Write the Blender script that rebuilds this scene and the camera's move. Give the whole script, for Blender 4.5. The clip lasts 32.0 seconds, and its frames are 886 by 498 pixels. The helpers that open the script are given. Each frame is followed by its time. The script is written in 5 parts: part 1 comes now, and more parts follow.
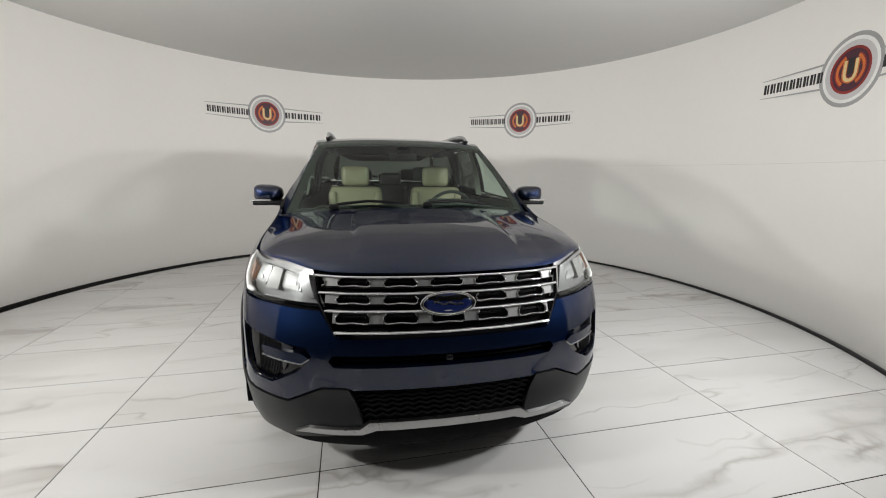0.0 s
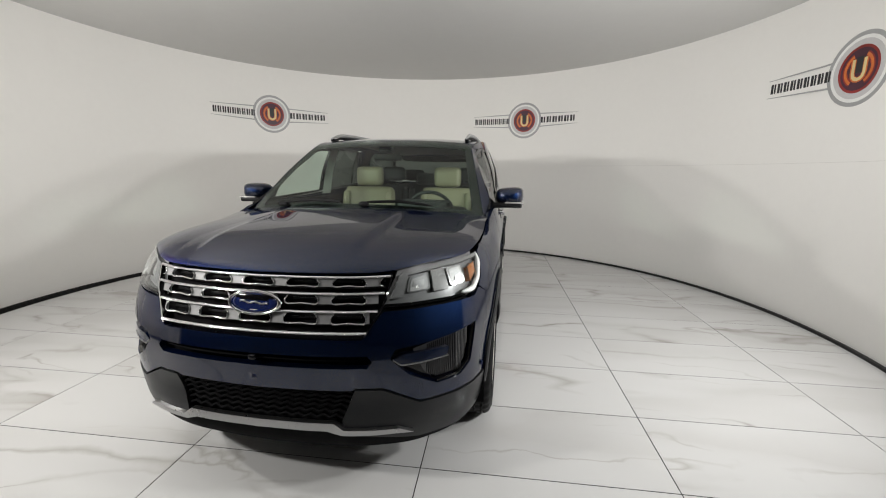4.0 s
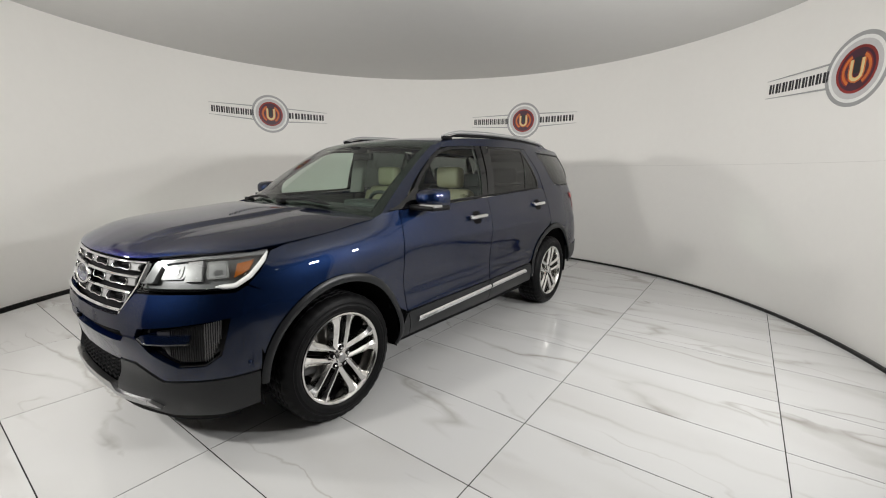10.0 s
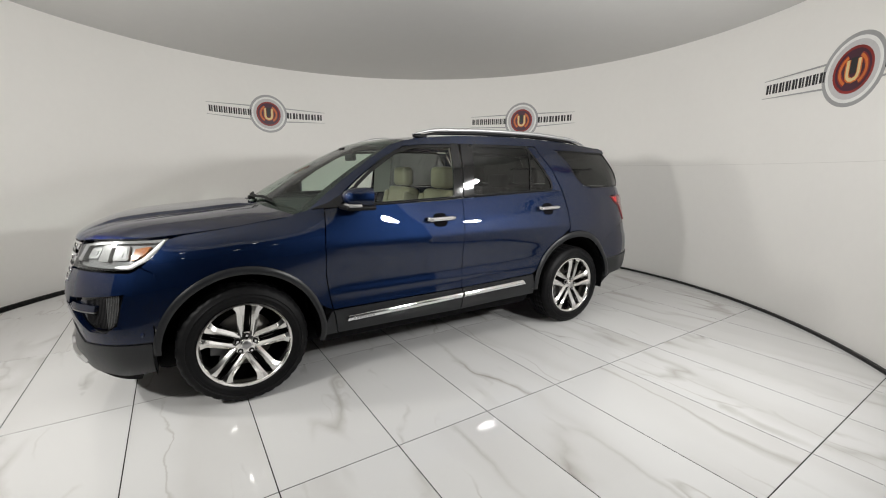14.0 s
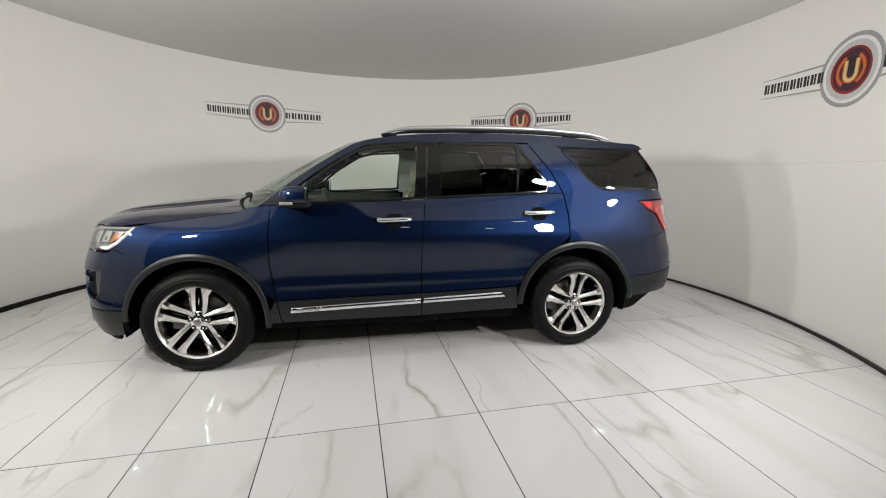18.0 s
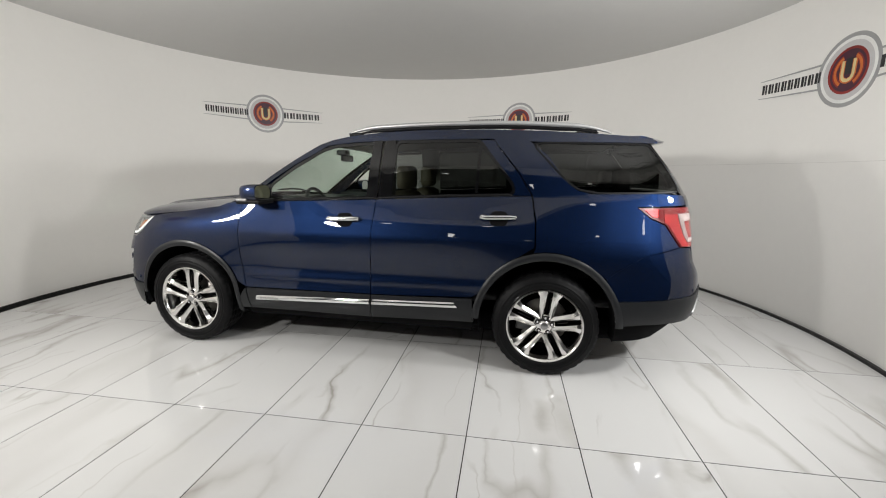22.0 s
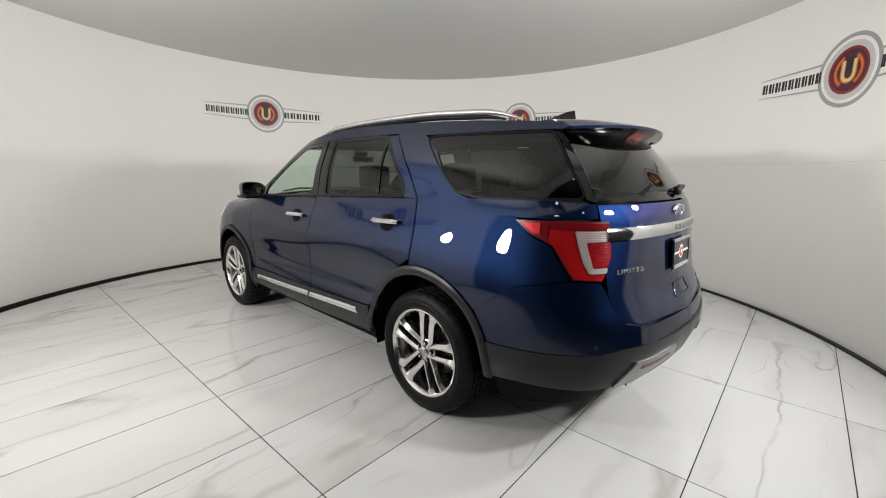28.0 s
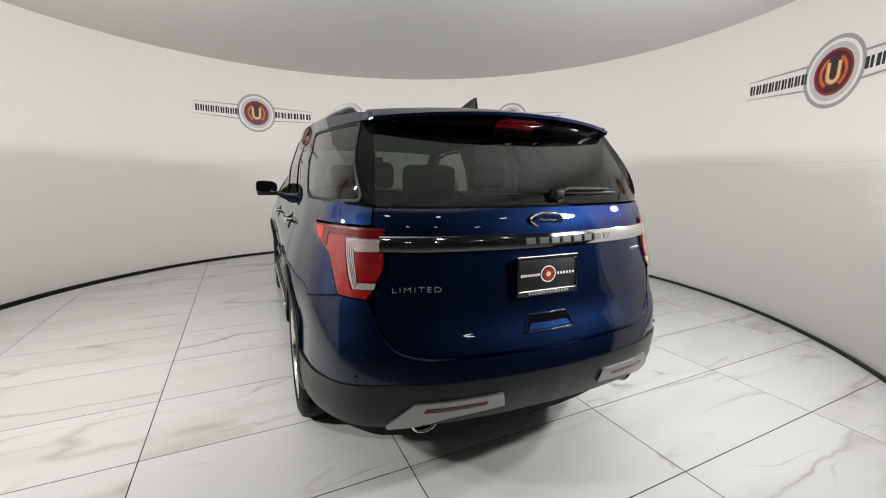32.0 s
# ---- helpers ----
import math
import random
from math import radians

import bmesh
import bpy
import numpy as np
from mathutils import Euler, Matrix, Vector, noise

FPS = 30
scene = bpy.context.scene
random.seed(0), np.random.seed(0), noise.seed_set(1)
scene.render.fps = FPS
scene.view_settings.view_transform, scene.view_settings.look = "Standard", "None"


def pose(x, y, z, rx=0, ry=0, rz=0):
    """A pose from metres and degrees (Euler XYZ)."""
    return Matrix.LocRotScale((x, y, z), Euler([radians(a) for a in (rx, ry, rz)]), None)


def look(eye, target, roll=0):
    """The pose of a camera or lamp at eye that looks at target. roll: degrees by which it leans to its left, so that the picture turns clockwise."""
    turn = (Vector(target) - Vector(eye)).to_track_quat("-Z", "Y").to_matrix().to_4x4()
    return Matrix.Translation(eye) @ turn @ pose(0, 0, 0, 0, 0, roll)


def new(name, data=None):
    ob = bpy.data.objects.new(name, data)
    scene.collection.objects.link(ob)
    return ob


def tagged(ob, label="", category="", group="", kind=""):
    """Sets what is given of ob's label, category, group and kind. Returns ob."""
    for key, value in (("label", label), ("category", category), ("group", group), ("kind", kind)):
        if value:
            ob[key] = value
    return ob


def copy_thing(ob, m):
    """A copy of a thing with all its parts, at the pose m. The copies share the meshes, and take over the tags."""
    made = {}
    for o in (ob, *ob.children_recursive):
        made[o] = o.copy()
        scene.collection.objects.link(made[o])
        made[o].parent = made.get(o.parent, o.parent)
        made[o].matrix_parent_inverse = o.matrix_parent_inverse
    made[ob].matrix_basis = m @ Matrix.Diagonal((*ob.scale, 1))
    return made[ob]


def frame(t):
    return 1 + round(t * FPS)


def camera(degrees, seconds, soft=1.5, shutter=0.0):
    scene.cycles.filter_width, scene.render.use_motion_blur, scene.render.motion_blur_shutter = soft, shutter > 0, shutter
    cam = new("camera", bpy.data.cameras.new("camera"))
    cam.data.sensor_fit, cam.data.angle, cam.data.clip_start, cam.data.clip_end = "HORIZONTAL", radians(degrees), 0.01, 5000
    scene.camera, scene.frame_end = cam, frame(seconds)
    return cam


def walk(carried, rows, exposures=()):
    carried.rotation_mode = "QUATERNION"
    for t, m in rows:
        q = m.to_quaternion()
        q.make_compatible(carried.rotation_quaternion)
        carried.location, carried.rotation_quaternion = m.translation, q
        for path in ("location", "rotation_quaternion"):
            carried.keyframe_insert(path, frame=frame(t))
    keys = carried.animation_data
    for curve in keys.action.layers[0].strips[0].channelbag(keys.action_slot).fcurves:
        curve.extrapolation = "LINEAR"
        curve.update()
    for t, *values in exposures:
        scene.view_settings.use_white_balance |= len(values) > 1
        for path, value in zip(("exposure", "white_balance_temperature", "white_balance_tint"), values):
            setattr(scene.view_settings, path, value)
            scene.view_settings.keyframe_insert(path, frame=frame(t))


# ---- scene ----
# camera: handheld almost still in the doorway, a slow drift of its heading
EYE = (0.0, -3.968, 1.425)
TILT, LEAN = -10.58, 0.70
HEADING = [(0, -6.76), (1, -6.70), (2, -6.62), (2.5, -6.57), (3, -6.44), (3.5, -6.24), (5.5, -6.15), (6.5, -6.14), (7.5, -6.07), (8.5, -6.03),
           (9, -6.05), (9.5, -6.2), (10, -6.33), (10.5, -6.42), (11, -6.58), (11.5, -6.73), (12, -6.79), (12.5, -6.7), (13, -6.6), (14, -6.58), (14.5, -6.54),
           (16.5, -6.69), (18, -6.72), (19, -6.82), (19.5, -7.0), (20, -7.1), (20.5, -7.07), (21, -6.97), (22, -6.92), (23, -6.82), (24, -6.78), (25, -6.79),
           (25.5, -6.85), (27.5, -6.87), (28.5, -6.88), (29.5, -6.9), (30, -7.0), (30.5, -7.19), (31, -7.48), (31.5, -7.78), (32, -7.95)]


def heading_pose(a):
    a, p = radians(a), radians(TILT)
    way = Vector((-math.sin(a) * math.cos(p), math.cos(a) * math.cos(p), math.sin(p)))
    return look(EYE, Vector(EYE) + way, LEAN)


cam = camera(94.46, 32.0, soft=1.05)
walk(cam, [(t, heading_pose(a + 0.12)) for t, a in HEADING],
     exposures=((0, .04), (9, .05), (13, .04), (17, -.03), (20, -.02), (24, .08), (28, .17), (30, .22), (32, .24)))

# turntable angle in degrees at each time; the car stands on it
TURN = [(0, -85.45), (1, -90.35), (2, -95.4), (3, -100.4), (3.5, -102.8), (5.5, -112.25), (6, -114.6), (7, -119.2), (8, -123.95), (9, -129.0), (10, -134.3),
        (11, -139.6), (12, -144.9), (13, -150.1), (14, -155.2), (14.5, -157.8), (16.5, -167.8), (17, -170.4), (18, -175.7), (19, -181.0), (20, -186.6),
        (21, -192.2), (22, -197.6), (23, -202.9), (24, -208.3), (25, -213.6), (25.5, -216.3), (27.5, -227.2), (28, -230.0), (29, -235.6), (30, -241.3),
        (30.5, -244.3), (31, -247.4), (31.5, -250.6), (32, -253.75)]
CAR_AT = (0.037, 0.025)


# ---- light: white rooms round, LED floods high at both sides of the doorway, out of view ----
WALL_AT, WALL_R, CEIL = (-0.06, 0.007), 3.967, 3.083
world = bpy.data.worlds.new("world")
scene.world = world
world.use_nodes = True
world.node_tree.nodes["Background"].inputs[0].default_value = (0.9, 0.95, 1, 1)
world.node_tree.nodes["Background"].inputs[1].default_value = 0.0


def flood(name, at, target, power, size, tint=(1, .97, .92), size_y=0):
    lamp = bpy.data.lights.new(name, "AREA")
    lamp.energy, lamp.shape, lamp.size, lamp.color = power, ("ELLIPSE" if size_y else "DISK"), size, tint
    if size_y:
        lamp.size_y = size_y
    ob = new(name, lamp)
    ob.matrix_world = look(at, target)
    return ob


FLOODS = [(-3.42, -1.72, 2.02), (-2.40, -2.98, 1.92), (2.36, -3.0, 1.92), (3.21, -2.17, 1.98)]
for k, at in enumerate(FLOODS):
    flood("flood_lamp", at, (at[0] * -.2, .6, (1.7, 1.9, 1.9, .95)[k]), (52, 55, 56, 42)[k], .29, (1, .98, .945) if k < 2 else (.985, .98, .97), .17)


# ---- materials ----
def nodes_of(name):
    m = bpy.data.materials.new(name)
    m.use_nodes = True
    return m, m.node_tree.nodes, m.node_tree.links, m.node_tree.nodes["Principled BSDF"]


def mat(name, colour, rough=.5, metal=0.0, vary=.06, scale=30, bump=0.0, coat=0.0, coat_rough=.03, spec=.5):
    """A surface with fine mottling of colour and roughness and a faint relief."""
    m, ns, ln, b = nodes_of(name)
    b.inputs["Metallic"].default_value = metal
    b.inputs["Coat Weight"].default_value, b.inputs["Coat Roughness"].default_value = coat, coat_rough
    b.inputs["Specular IOR Level"].default_value = spec
    co, nz, nz2 = ns.new("ShaderNodeTexCoord"), ns.new("ShaderNodeTexNoise"), ns.new("ShaderNodeTexNoise")
    nz.inputs["Scale"].default_value, nz.inputs["Detail"].default_value = scale, 6
    nz2.inputs["Scale"].default_value, nz2.inputs["Detail"].default_value = scale / 12, 3
    mix = ns.new("ShaderNodeMath")
    mix.operation = "ADD"
    ln.new(co.outputs["Object"], nz.inputs["Vector"]), ln.new(co.outputs["Object"], nz2.inputs["Vector"])
    ln.new(nz.outputs["Fac"], mix.inputs[0]), ln.new(nz2.outputs["Fac"], mix.inputs[1])
    ramp = ns.new("ShaderNodeMapRange")
    ramp.inputs["From Min"].default_value, ramp.inputs["From Max"].default_value = .6, 1.4
    ramp.inputs["To Min"].default_value, ramp.inputs["To Max"].default_value = 1 - vary, 1 + vary
    ln.new(mix.outputs[0], ramp.inputs["Value"])
    mul = ns.new("ShaderNodeVectorMath")
    mul.operation = "SCALE"
    mul.inputs[0].default_value = colour
    ln.new(ramp.outputs[0], mul.inputs["Scale"])
    ln.new(mul.outputs[0], b.inputs["Base Color"])
    rr = ns.new("ShaderNodeMath")
    rr.operation = "MULTIPLY"
    rr.inputs[1].default_value = rough
    ln.new(ramp.outputs[0], rr.inputs[0])
    ln.new(rr.outputs[0], b.inputs["Roughness"])
    if bump:
        bp = ns.new("ShaderNodeBump")
        bp.inputs["Strength"].default_value, bp.inputs["Distance"].default_value = bump, .002
        ln.new(nz.outputs["Fac"], bp.inputs["Height"]), ln.new(bp.outputs[0], b.inputs["Normal"])
    return m


def glow(name, colour, strength):
    m, ns, ln, b = nodes_of(name)
    b.inputs["Base Color"].default_value = (*colour, 1)
    b.inputs["Emission Color"].default_value, b.inputs["Emission Strength"].default_value = (*colour, 1), strength
    return m


def pane(name, tint, gloss=1.0, rough=0.0):
    """Thin tinted sheet glass: it lets tinted light through and mirrors by Fresnel."""
    m, ns, ln, b = nodes_of(name)
    out = ns["Material Output"]
    ns.remove(b)
    tr, gl, mx, fr, pw, mu = (ns.new("ShaderNode" + k) for k in ("BsdfTransparent", "BsdfGlossy", "MixShader", "LayerWeight", "Math", "Math"))
    tr.inputs[0].default_value = (*tint, 1)
    gl.inputs["Roughness"].default_value = rough
    fr.inputs["Blend"].default_value = .5
    pw.operation, pw.inputs[1].default_value = "POWER", 5
    mu.operation, mu.use_clamp = "MULTIPLY_ADD", True
    mu.inputs[1].default_value, mu.inputs[2].default_value = .95 * gloss, .045 * gloss
    ln.new(fr.outputs["Facing"], pw.inputs[0]), ln.new(pw.outputs[0], mu.inputs[0]), ln.new(mu.outputs[0], mx.inputs[0])
    ln.new(tr.outputs[0], mx.inputs[1]), ln.new(gl.outputs[0], mx.inputs[2]), ln.new(mx.outputs[0], out.inputs[0])
    return m


def marble():
    """Polished white marble tile: long soft grey veins with thin dark threads, each tile its own."""
    m, ns, ln, b = nodes_of("polished_marble_tile")
    co, info, add, mp = (ns.new("ShaderNode" + k) for k in ("TexCoord", "ObjectInfo", "VectorMath", "Mapping"))
    sc = ns.new("ShaderNodeVectorMath")
    sc.operation, sc.inputs[0].default_value = "SCALE", (37, 91, 53)
    add.operation = "ADD"
    ln.new(info.outputs["Random"], sc.inputs["Scale"])
    ln.new(co.outputs["Object"], add.inputs[0]), ln.new(sc.outputs[0], add.inputs[1])
    # a gentle bend so that the threads kink and hook
    wn, ws, wa = (ns.new("ShaderNode" + k) for k in ("TexNoise", "VectorMath", "VectorMath"))
    wn.inputs["Scale"].default_value, wn.inputs["Detail"].default_value, wn.inputs["Roughness"].default_value = 3.2, 4, .5
    ws.operation, wa.operation = "SCALE", "ADD"
    ws.inputs["Scale"].default_value = .12
    ln.new(add.outputs[0], wn.inputs["Vector"]), ln.new(wn.outputs["Color"], ws.inputs[0])
    ln.new(add.outputs[0], wa.inputs[0]), ln.new(ws.outputs[0], wa.inputs[1]), ln.new(wa.outputs[0], mp.inputs["Vector"])
    mp.inputs["Rotation"].default_value, mp.inputs["Scale"].default_value = (0, 0, radians(-19)), (1.0, .20, 1)
    col = None

    def vein(scale, width, sharpness, colour, strength, gate_scale, lo, shift):
        nonlocal col
        of, nz, sub, ab, rg, pw, gate, gr, mu, mx = (ns.new("ShaderNode" + k) for k in ("VectorMath", "TexNoise", "Math", "Math", "MapRange", "Math", "TexNoise", "MapRange", "Math", "Mix"))
        of.operation, of.inputs[1].default_value = "ADD", (shift, shift * .7, shift * 1.3)
        nz.inputs["Scale"].default_value, nz.inputs["Detail"].default_value, nz.inputs["Roughness"].default_value = scale, 2, .4
        gate.inputs["Scale"].default_value, gate.inputs["Detail"].default_value = gate_scale, 3
        sub.operation, sub.inputs[1].default_value, ab.operation = "SUBTRACT", .5, "ABSOLUTE"
        ln.new(mp.outputs[0], of.inputs[0]), ln.new(of.outputs[0], nz.inputs["Vector"]), ln.new(of.outputs[0], gate.inputs["Vector"])
        ln.new(nz.outputs["Fac"], sub.inputs[0]), ln.new(sub.outputs[0], ab.inputs[0]), ln.new(ab.outputs[0], rg.inputs["Value"])
        rg.inputs["From Min"].default_value, rg.inputs["From Max"].default_value = 0, width
        rg.inputs["To Min"].default_value, rg.inputs["To Max"].default_value = 1, 0
        pw.operation, pw.inputs[1].default_value = "POWER", sharpness
        ln.new(rg.outputs[0], pw.inputs[0])
        gr.inputs["From Min"].default_value, gr.inputs["From Max"].default_value = lo, lo + .12
        gr.inputs["To Min"].default_value, gr.inputs["To Max"].default_value = 0, strength
        ln.new(gate.outputs["Fac"], gr.inputs["Value"])
        mu.operation = "MULTIPLY"
        ln.new(pw.outputs[0], mu.inputs[0]), ln.new(gr.outputs[0], mu.inputs[1])
        mx.data_type = "RGBA"
        ln.new(mu.outputs[0], mx.inputs["Factor"])
        if col is None:
            mx.inputs[6].default_value = (.570, .569, .562, 1)
        else:
            ln.new(col, mx.inputs[6])
        mx.inputs[7].default_value = (*colour, 1)
        col = mx.outputs[2]
    vein(1.1, .10, 1.6, (.46, .45, .435), .75, 1.1, .44, 0.0)
    vein(2.1, .032, 1.2, (.37, .355, .33), .75, 2.0, .47, 5.1)
    vein(2.1, .010, 1.0, (.24, .22, .195), .62, 3.4, .54, 5.1)
    vein(3.4, .014, 1.0, (.34, .32, .29), .60, 2.6, .54, 11.7)
    ln.new(col, b.inputs["Base Color"])
    smear, sr = ns.new("ShaderNodeTexNoise"), ns.new("ShaderNodeMapRange")
    smear.inputs["Scale"].default_value, smear.inputs["Detail"].default_value = 7, 4
    sr.inputs["To Min"].default_value, sr.inputs["To Max"].default_value = .03, .09
    ln.new(add.outputs[0], smear.inputs["Vector"]), ln.new(smear.outputs["Fac"], sr.inputs["Value"]), ln.new(sr.outputs[0], b.inputs["Roughness"])
    return m


MARBLE = marble()
GROUT = mat("dark_grout", (.014, .013, .012), .85, spec=.2)
PLASTER = mat("white_wall_panel", (.845, .83, .80), .55, vary=.012, scale=14, bump=.05)
CEILING = mat("matt_ceiling", (.62, .615, .60), .8, vary=.015, scale=8, bump=.1)
RUBBER = mat("black_rubber", (.012, .012, .012), .6, bump=.2)
DARK = mat("dark_hall_paint", (.11, .11, .113), .7)


# ---- mesh helpers ----
def part(name, bm, material, parent=None, label="", smooth=True):
    me = bpy.data.meshes.new(name)
    bmesh.ops.recalc_face_normals(bm, faces=bm.faces)
    for f in bm.faces:
        f.smooth = smooth
    bm.to_mesh(me)
    bm.free()
    me.materials.append(material)
    ob = new(name, me)
    if parent:
        ob.parent = parent
    if label:
        ob["label"] = label
    return ob


def sharp(bm, degrees=35):
    bm.normal_update()
    for e in bm.edges:
        if len(e.link_faces) == 2 and e.calc_face_angle(0) > radians(degrees):
            e.smooth = False
    return bm


def grid(fn, us, vs, bm=None):
    bm = bm or bmesh.new()
    vv = [[bm.verts.new(fn(u, v)) for v in vs] for u in us]
    for i in range(len(us) - 1):
        for j in range(len(vs) - 1):
            bm.faces.new((vv[i][j], vv[i + 1][j], vv[i + 1][j + 1], vv[i][j + 1]))
    return bm


def span(a, b, n):
    return [a + (b - a) * i / n for i in range(n + 1)]


def arc_band(r0, r1, z0, z1, a0, a1, n, bm=None, centre=(0, 0)):
    """A solid ring piece between two radii, two heights and two angles in degrees."""
    bm = bm or bmesh.new()
    full = abs(a1 - a0) >= 360
    rings = []
    for i in range(n + (0 if full else 1)):
        a = radians(a0 + (a1 - a0) * i / n)
        rings.append([bm.verts.new((centre[0] + r * math.cos(a), centre[1] + r * math.sin(a), z)) for r, z in ((r0, z0), (r1, z0), (r1, z1), (r0, z1))])
    for i in range(n if full else n):
        p, q = rings[i], rings[(i + 1) % len(rings)]
        for k in range(4):
            bm.faces.new((p[k], p[(k + 1) % 4], q[(k + 1) % 4], q[k]))
    if not full:
        bm.faces.new(rings[0]), bm.faces.new(rings[-1])
    return bm


# ---- the round room ----
def room():
    # the wide drive-in opening behind the camera spans the gap round -90 degrees
    half = 46.0
    wall = tagged(part("wall", sharp(arc_band(WALL_R, WALL_R + .12, 0, CEIL, -90 + half, 270 - half, 160)), PLASTER),
                  "smooth white curved wall panels of the round photo room", "wall", kind="structure")
    wall.location = (*WALL_AT, 0)
    lintel = part("lintel", sharp(arc_band(WALL_R, WALL_R + .12, 2.62, CEIL, -90 - half, -90 + half, 24)), PLASTER, wall)
    joint = part("joint", sharp(arc_band(WALL_R - .0015, WALL_R + .01, 1.5545, 1.5565, -53, 42, 60)), mat("joint_shadow_gap", (.6, .585, .555), .7), wall)
    top = tagged(part("ceiling", sharp(arc_band(0.0001, WALL_R + .3, CEIL, CEIL + .1, 0, 360, 120)), CEILING), "matt light grey flat ceiling disc over the round room", "ceiling", kind="structure")
    top.location = (*WALL_AT, 0)
    skirt = tagged(part("baseboard", sharp(arc_band(WALL_R - .028, WALL_R - .002, -.02, .026, -90 + half, 270 - half, 200)), RUBBER),
                   "black rubber gasket along the foot of the curved wall", "trim", kind="structure")
    skirt.location = (*WALL_AT, 0)
    bm = bmesh.new()
    bmesh.ops.create_circle(bm, cap_ends=True, segments=120, radius=WALL_R + 3.2, matrix=Matrix.Translation((0, 0, -.05)))
    tagged(part("ground", bm, GROUT, smooth=False), "dark concrete pit floor under the turntable", "ground", kind="structure")
    # a plain unlit hall behind the opening
    bm = bmesh.new()
    y0, y1, w, h = -3.05, -11.0, 5.0, 3.6
    for quad in (((-w, y0, -.01), (-w, y1, -.01), (-w, y1, h), (-w, y0, h)), ((w, y0, -.01), (w, y1, -.01), (w, y1, h), (w, y0, h)), ((-w, y1, -.01), (w, y1, -.01), (w, y1, h), (-w, y1, h)),
                 ((-w, -4.2, h), (w, -4.2, h), (w, y1, h), (-w, y1, h))):
        bm.faces.new([bm.verts.new(p) for p in quad])
    tagged(part("hall_wall", bm, DARK, smooth=False), "plain dark walls of the hall behind the opening", "wall", kind="structure")
    bm = bmesh.new()
    bm.faces.new([bm.verts.new(p) for p in ((-w, -3.2, -.012), (w, -3.2, -.012), (w, y1, -.012), (-w, y1, -.012))])
    tagged(part("hall_floor", bm, mat("grey_concrete", (.16, .158, .15), .6, vary=.12, scale=6), smooth=False), "grey concrete floor of the hall behind the opening", "floor", kind="structure")


TILE_A, TILE_W, TILE_L, TILE_O = 1.95, .6015, 1.207, (.208, 1.780)
TABLE_R = 3.925


def turntable():
    """The rotating floor: a disc with marble tiles laid on it, cut round at the rim."""
    base = tagged(part("floor", sharp(arc_band(0.0001, TABLE_R + .003, -.04, -.0011, 0, 360, 120)), GROUT), "round turntable floor of polished white marble tiles", "floor", kind="structure")
    full = None
    lay = Matrix.Translation((TILE_O[0] + CAR_AT[0], TILE_O[1] + CAR_AT[1], 0)) @ Matrix.Rotation(radians(TILE_A), 4, "Z")
    for i in range(-8, 9):
        for j in range(-6, 5):
            m = lay @ Matrix.Translation(((i + .5) * TILE_W, (j + .5) * TILE_L, 0))
            corners = [m @ Vector((sx * TILE_W / 2, sy * TILE_L / 2, 0)) for sx in (-1, 1) for sy in (-1, 1)]
            if min(c.length for c in corners) > TABLE_R and m.translation.length > TABLE_R:
                continue
            whole = max(c.length for c in corners) < TABLE_R
            if whole and full:
                ob = new("tile", full)
                ob.parent, ob.matrix_local = base, m
                continue
            bm = bmesh.new()
            g, n = .0028, (1 if whole else 8)
            pts = []
            for a, b in (((-1, -1), (1, -1)), ((1, -1), (1, 1)), ((1, 1), (-1, 1)), ((-1, 1), (-1, -1))):
                for k in range(n):
                    pts.append(Vector(((a[0] + (b[0] - a[0]) * k / n) * (TILE_W / 2 - g), (a[1] + (b[1] - a[1]) * k / n) * (TILE_L / 2 - g), 0)))
            if not whole:
                poly, inv = [], m.inverted()
                ws = [m @ p for p in pts]
                for p, q in zip(ws, ws[1:] + ws[:1]):
                    ip, iq = p.length < TABLE_R, q.length < TABLE_R
                    if ip:
                        poly.append(p)
                    if ip != iq:
                        lo, hi = (p, q) if ip else (q, p)
                        for _ in range(25):
                            mid = (lo + hi) / 2
                            lo, hi = (mid, hi) if mid.length < TABLE_R else (lo, mid)
                        poly.append(lo.copy())
                # follow the rim between the two cuts
                out = []
                for p, q in zip(poly, poly[1:] + poly[:1]):
                    out.append(p)
                    if p.length > TABLE_R - .001 and q.length > TABLE_R - .001 and (p - q).length > .05:
                        for k in range(1, 8):
                            s = p.lerp(q, k / 8)
                            out.append(s * (TABLE_R / s.length))
                pts = [inv @ p for p in out]
                if len(pts) < 3:
                    continue
            top = [bm.verts.new((p.x, p.y, 0)) for p in pts]
            rim = [bm.verts.new((p.x * 1.0006, p.y * 1.0006, -.0012)) for p in pts]
            low = [bm.verts.new((p.x * 1.0006, p.y * 1.0006, -.006)) for p in pts]
            bm.faces.new(top)
            for k in range(len(pts)):
                l = (k + 1) % len(pts)
                bm.faces.new((top[k], rim[k], rim[l], top[l])), bm.faces.new((rim[k], low[k], low[l], rim[l]))
            ob = part("tile", bm, MARBLE, base, smooth=False)
            ob.matrix_local = m
            if whole:
                full = ob.data
    return base


